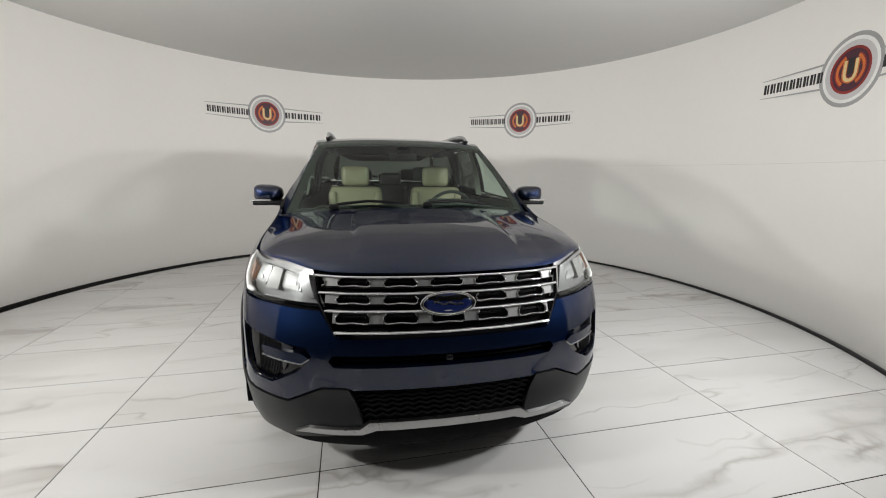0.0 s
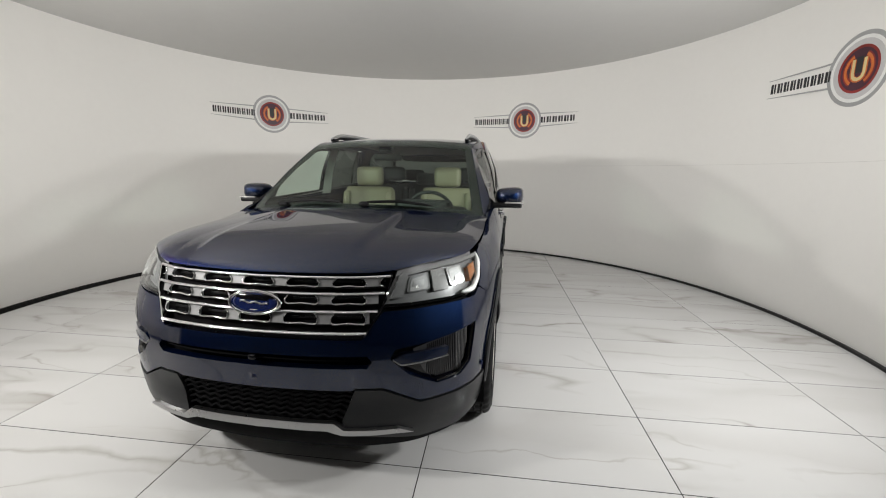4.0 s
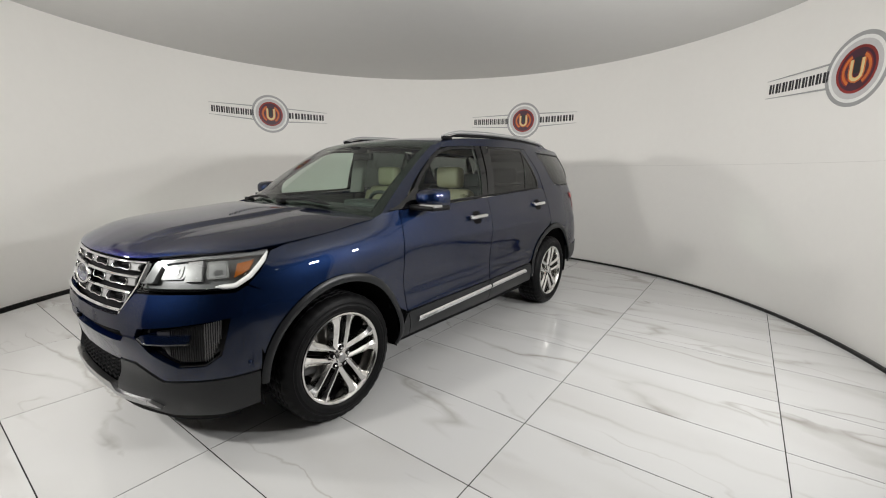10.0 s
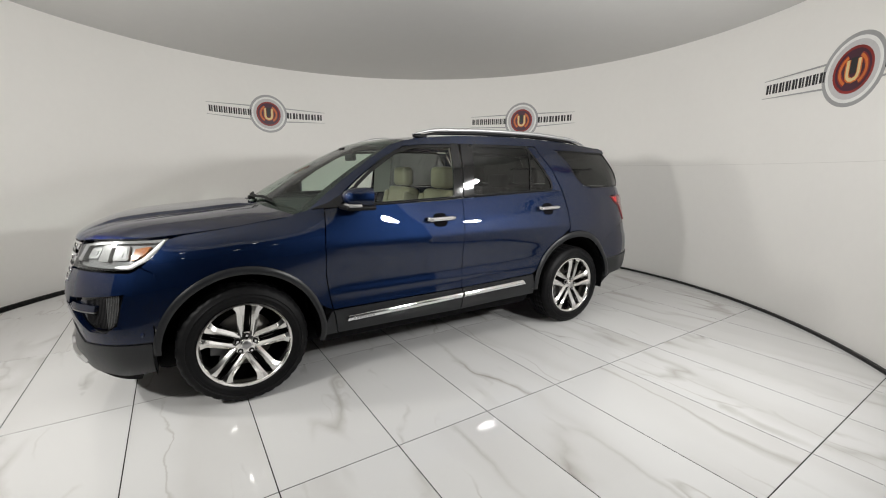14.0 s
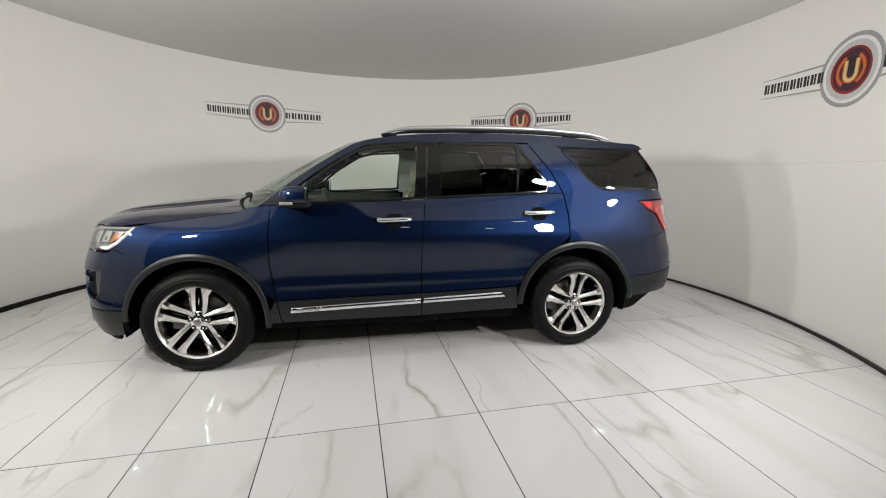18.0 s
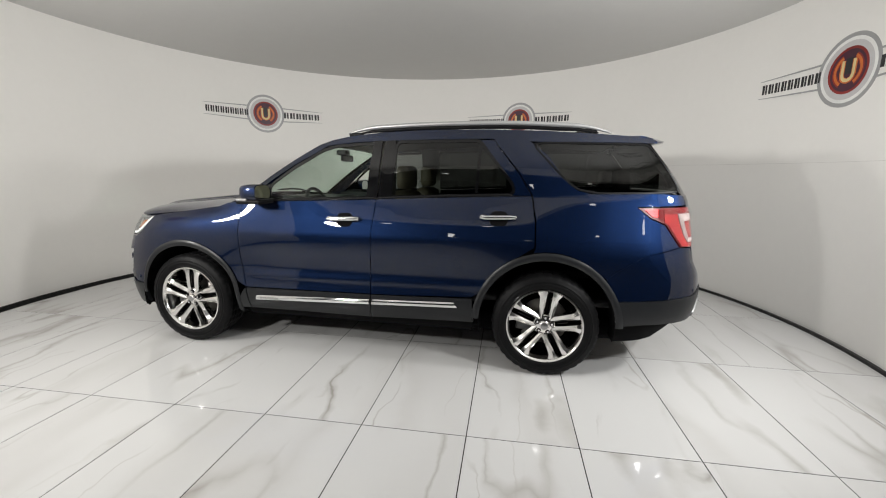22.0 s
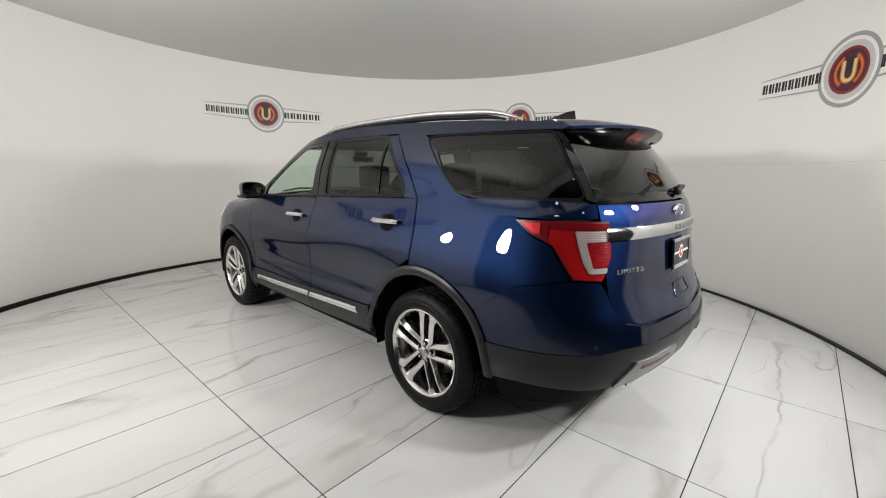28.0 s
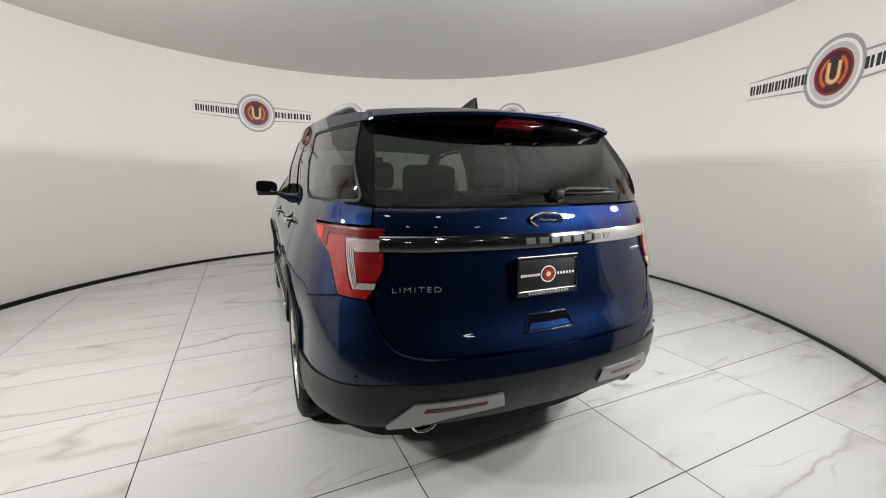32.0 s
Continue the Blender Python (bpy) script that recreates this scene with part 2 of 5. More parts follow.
def wall_sign(angle, drop=0.0):
    """A round emblem with two arms of lettering bars, printed on the wall."""
    sign = tagged(new("wall_sign"), "round red and silver emblem with dark lettering bars", "sign", group="wall signs")
    zc = 2.352 - drop

    def spot(s, h, lift):
        a = radians(angle) - s / WALL_R
        r = WALL_R - lift
        return (WALL_AT[0] + r * math.cos(a), WALL_AT[1] + r * math.sin(a), zc + h)

    def disc(name, r0, r1, lift, material, n=48):
        bm = bmesh.new()
        ri = []
        for k in range(n):
            t = 2 * math.pi * k / n
            ri.append([bm.verts.new(spot(r * math.cos(t), r * math.sin(t), l)) for r, l in ((r0, lift), (r1, lift), (r1, -.001))])
        for k in range(n):
            p, q = ri[k], ri[(k + 1) % n]
            bm.faces.new((p[0], p[1], q[1], q[0])), bm.faces.new((p[1], p[2], q[2], q[1]))
        if r0 < .01:
            bm.faces.new([p[0] for p in ri])
        part(name, sharp(bm), material, sign)

    def slab(name, pts, lift, material):
        """A thin flat shape from an outline in sign coordinates."""
        bm = bmesh.new()
        a = [bm.verts.new(spot(s, h, lift)) for s, h in pts]
        b = [bm.verts.new(spot(s, h, -.001)) for s, h in pts]
        bm.faces.new(a)
        for k in range(len(pts)):
            l = (k + 1) % len(pts)
            bm.faces.new((a[k], b[k], b[l], a[l]))
        part(name, bm, material, sign, smooth=False)

    disc("outer_ring", .264, .300, .002, SIGN_GREY)
    disc("white_ring", .236, .266, .003, SIGN_WHITE)
    disc("inner_ring", .188, .238, .0035, SIGN_PALE)
    disc("red_rim", .168, .192, .004, SIGN_RED)
    disc("dark_disc", .0, .170, .004, SIGN_NIGHT)
    # two flame arcs round the mark
    for side in (1, -1):
        for r0, r1, lift, material in ((.100, .148, .0048, SIGN_RED), (.112, .136, .0052, SIGN_FLAME)):
            turns = span(-58, 62, 14)
            rim = [(side * r1 * math.cos(radians(t)), r1 * math.sin(radians(t))) for t in turns]
            slab("flame_arc", rim + [(side * r0 * math.cos(radians(t)), r0 * math.sin(radians(t))) for t in turns[::-1]], lift, material)
    # bright horseshoe mark in the disc
    for s0, s1, material in ((.078, .034, SIGN_FLAME), (.066, .040, SIGN_GOLD)):
        pts = [(s0, .085)] + [(s0 * math.cos(t), -.03 + s0 * math.sin(t)) for t in (0, -.5, -1, -1.57, -2.1, -2.6, -3.14)] + [(-s0, .085), (-s1, .085)]
        pts += [(s1 * math.cos(t), -.03 + s1 * math.sin(t)) for t in (-3.14, -2.4, -1.57, -.8, 0)] + [(s1, .085)]
        slab("mark", pts, .0054 + (.0005 if material is SIGN_GOLD else 0), material)
    slab("dark_notch", [(-.032, -.03), (.032, -.03), (.032, .10), (-.032, .10)], .005, SIGN_DARK)
    for d, n, ends in ((-1, 9, (.262, .905)), (1, 6, (.280, .890))):
        for up in (1, -1):
            slab("arm_line", [(d * .27, up * .115), (d * .93, up * .088), (d * .93, up * .083), (d * .27, up * .098)], .002, SIGN_GREY)
        for k in range(n):
            w = (ends[1] - ends[0]) / n
            s = d * (ends[0] + (k + .5) * w)
            h = .047
            for c, b in ((s - w * .20, w * .17), (s + w * .24, w * .12)):
                slab("lettering_bar", [(c - b, -h), (c + b, -h), (c + b, h), (c - b, h)], .003, SIGN_DARK)
    return sign


SIGN_GREY = mat("sign_silver_grey", (.38, .38, .38), .45, .2)
SIGN_NIGHT = mat("sign_deep_violet", (.06, .012, .03), .4, vary=.3, scale=9)
SIGN_FLAME = mat("sign_flame_orange", (.62, .16, .03), .4, vary=.25, scale=20)
SIGN_PALE = mat("sign_pale_grey", (.56, .55, .55), .45)
SIGN_WHITE = mat("sign_white", (.82, .82, .80), .4)
SIGN_DARK = mat("sign_near_black", (.02, .02, .022), .45)
SIGN_GOLD = mat("sign_pale_gold", (.70, .58, .28), .4)
SIGN_RED = mat("sign_dark_red", (.26, .02, .016), .4, vary=.3, scale=9)

room()
FLOOR = turntable()
for angle, drop in ((121.04, .008), (55.75, .022), (-10.1, .032), (186.6, .02)):
    wall_sign(angle, drop)


def ceiling_lamp(x, y):
    """A small LED downlight under the hall ceiling, seen as points mirrored in the car."""
    lamp = tagged(new("ceiling_lamp"), "small round white LED lamp under the hall ceiling", "lamp", group="hall ceiling lamps")
    lamp.location = (x, y, 3.6)
    bm = bmesh.new()
    bmesh.ops.create_cone(bm, cap_ends=True, segments=20, radius1=.16, radius2=.10, depth=.10, matrix=Matrix.Translation((0, 0, -.05)))
    part("housing", sharp(bm), DARK, lamp)
    bm = bmesh.new()
    bmesh.ops.create_circle(bm, cap_ends=True, segments=20, radius=.13, matrix=Matrix.Translation((0, 0, -.104)))
    part("diffuser", bm, LED_GLOW, lamp)


LED_GLOW = glow("white_led_diffuser", (1, .98, .95), 9)
for x in (-3.6, -1.3, 1.1, 3.4):
    for y in (-5.6, -8.2):
        ceiling_lamp(x + (.3 if y < -6 else 0), y)


# ---- the car's outer surface: x forward, y to its left, z up, origin on the floor midway between the axles ----
def spline(xs, ys):
    """A smooth curve through the knots (xs rising)."""
    xs, ys = np.array(xs, float), np.array(ys, float)
    sl = np.diff(ys) / np.diff(xs)
    m = np.concatenate(([sl[0]], (sl[:-1] * np.diff(xs)[1:] + sl[1:] * np.diff(xs)[:-1]) / (xs[2:] - xs[:-2]), [sl[-1]])) if len(xs) > 2 else np.array([sl[0], sl[0]])

    def at(x):
        x = min(max(x, xs[0]), xs[-1])
        i = min(max(int(np.searchsorted(xs, x)) - 1, 0), len(xs) - 2)
        h = xs[i + 1] - xs[i]
        s = (x - xs[i]) / h
        return float((1 + 2 * s) * (1 - s) ** 2 * ys[i] + s * (1 - s) ** 2 * h * m[i] + s * s * (3 - 2 * s) * ys[i + 1] + s * s * (s - 1) * h * m[i + 1])
    return at


# plan outline of the body at hip height, from the middle of the nose round the left side to the middle of the tail
PLAN = np.array([(2.325, 0), (2.313, .25), (2.272, .5), (2.19, .73), (2.05, .88), (1.85, .955), (1.4, .975), (.9, .96), (0, .955), (-.9, .955), (-1.4, .97),
                 (-1.85, .96), (-2.2, .9), (-2.4, .78), (-2.5, .6), (-2.56, .3), (-2.58, 0)])
_c = np.concatenate(([0], np.cumsum(np.hypot(*np.diff(PLAN, axis=0).T))))
_px, _py = spline(_c, PLAN[:, 0]), spline(_c, PLAN[:, 1])
_t = np.linspace(0, _c[-1], 500)
OUT = np.array([(_px(t), _py(t)) for t in _t])
ARC = np.concatenate(([0], np.cumsum(np.hypot(*np.diff(OUT, axis=0).T))))
UEND = float(ARC[-1])
_tan = np.gradient(OUT, axis=0)
_tan[0], _tan[-1] = (0, 1), (0, -1)
NRM = np.stack([_tan[:, 1], -_tan[:, 0]], 1)
NRM /= np.hypot(*NRM.T)[:, None]


def ease(a, b, v):
    t = min(1.0, max(0.0, (v - a) / (b - a)))
    return t * t * (3 - 2 * t)


# the nose is pointed a little more and its corners drawn in; the tail is drawn in likewise
for _k, _u in enumerate(ARC):
    OUT[_k, 0] += .022 * (1 - ease(.35, .85, _u)) + .034 * ease(UEND - 1.25, UEND - .6, _u)
    OUT[_k, 1] *= 1 - .030 * ease(.5, .8, _u) * (1 - ease(1.15, 1.7, _u))


def ux(x):
    """Arc length at which the outline's side passes x."""
    return float(np.interp(-x, -OUT[:, 0], ARC))


def uf(y):
    """Arc length on the nose at y."""
    n = int(np.argmax(OUT[:, 1] > .93))
    return float(math.copysign(np.interp(abs(y), OUT[:n, 1], ARC[:n]), y))


def ur(y):
    """Arc length on the tail at y."""
    n = len(OUT) - int(np.argmax(OUT[::-1, 1] > .93))
    u = float(np.interp(abs(y), OUT[n:, 1][::-1], ARC[n:][::-1]))
    return u if y >= 0 else 2 * UEND - u


ZS = (.15, .22, .30, .38, .46, .55, .65, .75, .85, .95, 1.05, 1.15, 1.25, 1.35)
SECTIONS = [
    (0.0, (-.20, -.075, -.02, 0, -.01, 0, .02, .015, -.012, -.04, -.08, -.20, -.35, -.5)),
    (uf(.45), (-.20, -.075, -.02, 0, -.012, 0, .018, .01, -.022, -.052, -.095, -.21, -.35, -.5)),
    (uf(.73), (-.20, -.08, -.03, -.01, 0, .01, .01, 0, -.03, -.07, -.13, -.23, -.35, -.5)),
    (ux(1.85), (-.20, -.08, -.03, -.01, 0, 0, 0, 0, -.012, -.034, -.096, -.22, -.34, -.5)),
    (ux(1.4), (-.20, -.08, -.03, -.01, 0, 0, 0, 0, -.004, -.012, -.050, -.155, -.27, -.38)),
    (ux(.9), (-.20, -.10, -.05, -.01, 0, -.01, -.017, -.01, 0, 0, -.018, -.05, -.085, -.12)),
    (ux(0), (-.20, -.10, -.05, -.01, 0, -.01, -.018, -.01, 0, 0, -.018, -.05, -.085, -.12)),
    (ux(-.9), (-.20, -.10, -.05, -.01, 0, -.01, -.018, -.01, 0, 0, -.02, -.055, -.09, -.13)),
    (ux(-1.4), (-.20, -.10, -.04, -.01, 0, 0, 0, 0, 0, -.01, -.035, -.065, -.095, -.13)),
    (ux(-1.9), (-.20, -.10, -.06, -.02, 0, 0, -.01, -.015, -.01, -.02, -.045, -.07, -.095, -.14)),
    (ur(.78), (-.30, -.20, -.12, -.05, 0, .012, .018, .012, -.003, -.024, -.050, -.072, -.092, -.14)),
    (ur(.4), (-.30, -.20, -.12, -.05, 0, .03, .035, .012, -.032, -.042, -.052, -.062, -.082, -.135)),
    (UEND, (-.30, -.20, -.12, -.05, 0, .03, .04, .012, -.032, -.042, -.052, -.057, -.077, -.125))]
_rows = [spline(ZS, s) for _, s in SECTIONS]
_us = [u for u, _ in SECTIONS]


DOOR_U = (ux(1.05), ux(.75), ux(-1.15), ux(-1.5))


def relief(u, z):
    """The doors' shoulder crease and the hollow above the sill."""
    if not DOOR_U[0] < u < DOOR_U[3]:
        return 0.0
    fade = min(1, (u - DOOR_U[0]) / (DOOR_U[1] - DOOR_U[0]), (DOOR_U[3] - u) / (DOOR_U[3] - DOOR_U[2]))
    fade = fade * fade * (3 - 2 * fade)
    bump = lambda c, w: math.exp(-((z - c) / w) ** 2)
    crease = lambda c, w: math.exp(-abs(z - c) / w)
    rise = .02 * (u - DOOR_U[0]) / (DOOR_U[3] - DOOR_U[0])
    z -= rise
    return fade * (.005 * crease(.945, .026) - .004 * bump(.80, .11) + .008 * crease(.615, .032))


def wrap(u, z, out=0.0):
    """The lower body: arc length u round the outline (negative: right side), height z, and a shift outwards."""
    side, u = (1, u) if u >= 0 else (-1, -u)
    if u > UEND:
        side, u = -side, 2 * UEND - u
    i = min(max(int(np.searchsorted(_us, u)) - 1, 0), len(_us) - 2)
    lo, hi = max(i - 1, 0), min(i + 3, len(_us))
    off = spline(_us[lo:hi], [r(z) for r in _rows[lo:hi]])(u) + out
    off += relief(u, z)
    x, y = np.interp(u, ARC, OUT[:, 0]), np.interp(u, ARC, OUT[:, 1])
    nx, ny = np.interp(u, ARC, NRM[:, 0]), np.interp(u, ARC, NRM[:, 1])
    return (float(x + nx * off), float(side * (y + ny * off)), z)


belt = spline((-2.3, -1.7, -1.1, -.2, .63, 1.0), (1.30, 1.285, 1.27, 1.225, 1.195, 1.185))
cant_z = spline((-2.2, -1.95, -1.4, -.9, -.25, .05, .23, .35), (1.66, 1.685, 1.718, 1.73, 1.716, 1.690, 1.660, 1.624))
cant_y = spline((-2.2, -1.95, -1.4, -.9, 0, .35), (.615, .645, .685, .700, .705, .685))
nose_in = spline((-3, .3, .7, 1.1), (0, 0, .035, .10))


def flank(x, z, out=0.0):
    """The left side of the body and, above the belt, of the glasshouse."""
    zb = belt(x)
    if z <= zb:
        return wrap(ux(x), z, out)
    xb, yb, _ = wrap(ux(x), zb)
    top_y, top_z = cant_y(x), cant_z(x)
    s = (z - zb) / max(top_z - zb, .3)
    y = yb + (top_y - yb) * (.72 * s + .28 * s * s) - nose_in(x) * min(1, s * 2.2)
    return (x + (xb - x) * max(0, 1 - s), y + out, z)


# ---- car materials ----
def car_paint():
    m, ns, ln, b = nodes_of("dark_blue_metallic_paint")
    co, nz, rg, mx = (ns.new("ShaderNode" + k) for k in ("TexCoord", "TexNoise", "MapRange", "Mix"))
    nz.inputs["Scale"].default_value, nz.inputs["Detail"].default_value = 900, 2
    ln.new(co.outputs["Object"], nz.inputs["Vector"]), ln.new(nz.outputs["Fac"], rg.inputs["Value"])
    rg.inputs["From Min"].default_value, rg.inputs["From Max"].default_value = .35, .7
    mx.data_type = "RGBA"
    mx.inputs[6].default_value, mx.inputs[7].default_value = (.0028, .0073, .0245, 1), (.0070, .0173, .055, 1)
    ln.new(rg.outputs[0], mx.inputs["Factor"]), ln.new(mx.outputs[2], b.inputs["Base Color"])
    b.inputs["Specular Tint"].default_value = (.10, .20, .42, 1)
    b.inputs["Metallic"].default_value, b.inputs["Roughness"].default_value = 1.0, .47
    b.inputs["Coat Weight"].default_value, b.inputs["Coat Roughness"].default_value, b.inputs["Coat IOR"].default_value = 1.0, .004, 1.56
    return m


PAINT = car_paint()
CLAD = mat("grey_moulded_plastic", (.0095, .0102, .0115), .36, vary=.1, scale=120, bump=.08, spec=.32)
BLACK = mat("black_plastic", (.007, .007, .0075), .45, vary=.1, scale=100, bump=.1, spec=.12)
POSTBLACK = mat("black_post_film", (.004, .004, .0045), .05, spec=.2)
PIANO = mat("gloss_black_trim", (.004, .004, .0045), .07, spec=.45)
CHROME = mat("polished_chrome", (.82, .82, .83), .06, 1.0, vary=.02)
SATIN = mat("satin_silver", (.38, .38, .38), .28, 1.0, vary=.04, scale=60)
RAIL = mat("brushed_silver_rail", (.50, .50, .50), .42, .7, vary=.05, scale=60)
RIM = mat("polished_alloy", (.80, .79, .77), .15, 1.0, vary=.05, scale=40)
TYRE = mat("tyre_rubber", (.0042, .0042, .0046), .5, spec=.12, vary=.15, scale=60, bump=.3)
# wheel-well felt, black grilles and chin; also painted as shade in recesses
NEAR_BLACK = mat("matt_near_black", (.0035, .0035, .004), .9, spec=.1)
CLEAR = pane("clear_lens", (.93, .95, .95), 1.2)
SCREEN = pane("green_tinted_glass", (.95, 1, .965), .75)
PRIVACY = pane("dark_privacy_glass", (.135, .145, .138), 1.2)
WINDSCREEN = pane("windscreen_glass", (.70, .83, .74), .9)
LAMP_RED = mat("red_lamp_plastic", (.29, .0030, .0048), .22, coat=1, vary=.25, scale=45)
LAMP_DARKRED = mat("deep_red_reflector", (.14, .004, .006), .2, coat=1)
LAMP_WHITE = mat("clear_ribbed_reflector", (.28, .276, .27), .25, .2, vary=.15, scale=120)
AMBER = mat("amber_lens", (.34, .10, .010), .2, coat=1, vary=.15, scale=80)
LAMP_CHROME = mat("lamp_reflector", (.20, .20, .20), .30, .3, vary=.08, scale=50)
LEATHER = mat("cream_leather", (.25, .22, .15), .5, vary=.06, scale=40, bump=.3)
TRIMDARK = mat("charcoal_cabin_plastic", (.022, .022, .024), .6, bump=.2)
HEADLINE = mat("light_headliner", (.42, .41, .38), .9, bump=.2)
BLUE_OVAL = mat("dark_blue_enamel", (.008, .015, .07), .15, coat=1)
PLATE = mat("black_plate_card", (.015, .015, .016), .35)

CAR = tagged(new("suv"), "dark blue metallic seven-seat SUV with chrome grille on the turntable", "car")


# ---- panel tools ----
def dense(poly, step, closed=True):
    out = []
    n = len(poly)
    for k in range(n if closed else n - 1):
        a, b = Vector(poly[k]), Vector(poly[(k + 1) % n])
        m = max(1, int((b - a).length / step))
        out += [tuple(a.lerp(b, j / m)) for j in range(m)]
    if not closed:
        out.append(tuple(poly[-1]))
    return out


def area2(poly):
    return sum(p[0] * q[1] - q[0] * p[1] for p, q in zip(poly, poly[1:] + poly[:1]))


def inset(poly, d):
    """The outline moved inwards by d."""
    poly = [Vector(p) for p in poly]
    s = 1 if area2(poly) > 0 else -1
    out = []
    for a, b, c in zip(poly[-1:] + poly[:-1], poly, poly[1:] + poly[:1]):
        e, f = (b - a).normalized(), (c - b).normalized()
        n1, n2 = Vector((-e.y, e.x)) * s, Vector((-f.y, f.x)) * s
        m = n1 + n2
        m = m * (d / max(.35, m.dot(n1)))
        out.append(tuple(b + m))
    return out


def fillet(poly, r, n=4):
    """The outline with its corners rounded."""
    out = []
    P = [Vector(p) for p in poly]
    for a, b, c in zip(P[-1:] + P[:-1], P, P[1:] + P[:1]):
        d = min(r, (a - b).length * .45, (c - b).length * .45)
        p, q = b + (a - b).normalized() * d, b + (c - b).normalized() * d
        for k in range(n + 1):
            t = k / n
            out.append(tuple(p * (1 - t) ** 2 + b * 2 * t * (1 - t) + q * t * t))
    return out


def finish(name, bm, material, parent, label, both, thick):
    """Gives a mapped sheet a turned-in edge and links it, mirrored too if asked."""
    bm.normal_update()
    c = Vector((0, 0, .8))
    if sum((f.calc_center_median() - c).dot(f.normal) * f.calc_area() for f in bm.faces) < 0:
        bmesh.ops.reverse_faces(bm, faces=bm.faces)
        bm.normal_update()
    if thick:
        rim = [e for e in bm.edges if e.is_boundary]
        nor = {v: v.normal.copy() for e in rim for v in e.verts}
        res = bmesh.ops.extrude_edge_only(bm, edges=rim)
        fresh = [g for g in res["geom"] if isinstance(g, bmesh.types.BMVert)]
        old = list(nor)
        where = {tuple(round(x, 6) for x in v.co): v for v in old}
        for v in fresh:
            o = where.get(tuple(round(x, 6) for x in v.co))
            if o:
                v.co = v.co - nor[o] * thick
        for e in rim:
            e.smooth = False
    obs = []
    for s in ((1, -1) if both else (1,)):
        b2 = bm.copy() if s < 0 else bm
        if s < 0:
            for v in b2.verts:
                v.co.y = -v.co.y
            bmesh.ops.reverse_faces(b2, faces=b2.faces)
        obs.append(b2)
    made = []
    for k, b2 in enumerate(obs):
        me = bpy.data.meshes.new(name)
        for f in b2.faces:
            f.smooth = True
        b2.to_mesh(me)
        me.materials.append(material)
        ob = new(name, me)
        ob.parent = parent[k] if isinstance(parent, (list, tuple)) else parent
        if label:
            ob["label"] = label
        made.append(ob)
    for b2 in obs:
        b2.free()
    return made


def panel(name, poly, surf, material, parent=None, label="", step=.05, thick=.018, both=True, gap=.0025):
    """A body panel: an outline (or several that share edges) in surface coordinates, meshed finely and laid on the surface."""
    polys = poly if isinstance(poly[0][0], (tuple, list)) else [poly]
    bm = bmesh.new()
    for p in polys:
        p = inset(p, gap) if gap else list(p)
        bm.faces.new([bm.verts.new((a, b, 0)) for a, b in dense(p, step)])
    for axis in (0, 1):
        vals = [p[axis] for q in polys for p in q]
        for k in range(math.ceil(min(vals) / step), math.floor(max(vals) / step) + 1):
            co, no = [0, 0, 0], [0, 0, 0]
            co[axis], no[axis] = k * step + 1.3e-4, 1
            bmesh.ops.bisect_plane(bm, geom=bm.verts[:] + bm.edges[:] + bm.faces[:], plane_co=co, plane_no=no, dist=1e-6)
    if len(polys) > 1:
        bmesh.ops.remove_doubles(bm, verts=bm.verts, dist=2e-4)
    for v in bm.verts:
        v.co = surf(v.co.x, v.co.y)
    return finish(name, bm, material, parent or CAR, label, both, thick)


def resample(line, n):
    P = np.array(line, float)
    d = np.concatenate(([0], np.cumsum(np.sqrt((np.diff(P, axis=0) ** 2).sum(1)))))
    t = np.linspace(0, d[-1], n + 1)
    return np.stack([np.interp(t, d, P[:, k]) for k in range(P.shape[1])], 1)


def band(name, la, lb, surf, material, parent=None, label="", n=24, m=2, thick=.012, both=True, bulge=0.0):
    """A strip between two lines; with surf None the lines are in space."""
    A, B = resample(la, n), resample(lb, n)
    bm = bmesh.new()
    rows = []
    for a, b in zip(A, B):
        row = []
        for j in range(m + 1):
            t = j / m
            p = a + (b - a) * t
            q = Vector(surf(*p)) if surf else Vector(p)
            if bulge:
                q = Vector(surf(*p, bulge * 4 * t * (1 - t))) if surf else q + Vector((0, 0, 1)) * 0
            row.append(bm.verts.new(q))
        rows.append(row)
    for r, s in zip(rows, rows[1:]):
        for j in range(m):
            bm.faces.new((r[j], s[j], s[j + 1], r[j + 1]))
    return finish(name, bm, material, parent or CAR, label, both, thick)


def rail_of(line, half_w, half_h, surf=None, both=True, n=30, out=0.0, taper=True, name="", material=None, parent=None, label=""):
    """A slim bar swept along a line: on a surface (2-D line) it stands proud of it, otherwise it is swept in space."""
    P = resample(line, n)
    pts = [Vector(surf(*p, out)) if surf else Vector(p) for p in P]
    bm = bmesh.new()
    rings = []
    for k, p in enumerate(pts):
        t = (pts[min(k + 1, n)] - pts[max(k - 1, 0)]).normalized()
        side = t.cross(Vector((0, 0, 1)))
        side = side.normalized() if side.length > .05 else Vector((0, 1, 0))
        up = side.cross(t).normalized()
        f = 1 if not taper else min(1, .35 + 5 * min(k, n - k) / n)
        rings.append([bm.verts.new(p + side * half_w * f * math.cos(a) + up * half_h * f * math.sin(a)) for a in [2 * math.pi * (j + .5) / 8 for j in range(8)]])
    for r, s in zip(rings, rings[1:]):
        for j in range(8):
            bm.faces.new((r[j], s[j], s[(j + 1) % 8], r[(j + 1) % 8]))
    bm.faces.new(rings[0]), bm.faces.new(rings[-1])
    return finish(name, bm, material, parent or CAR, label, both, 0)


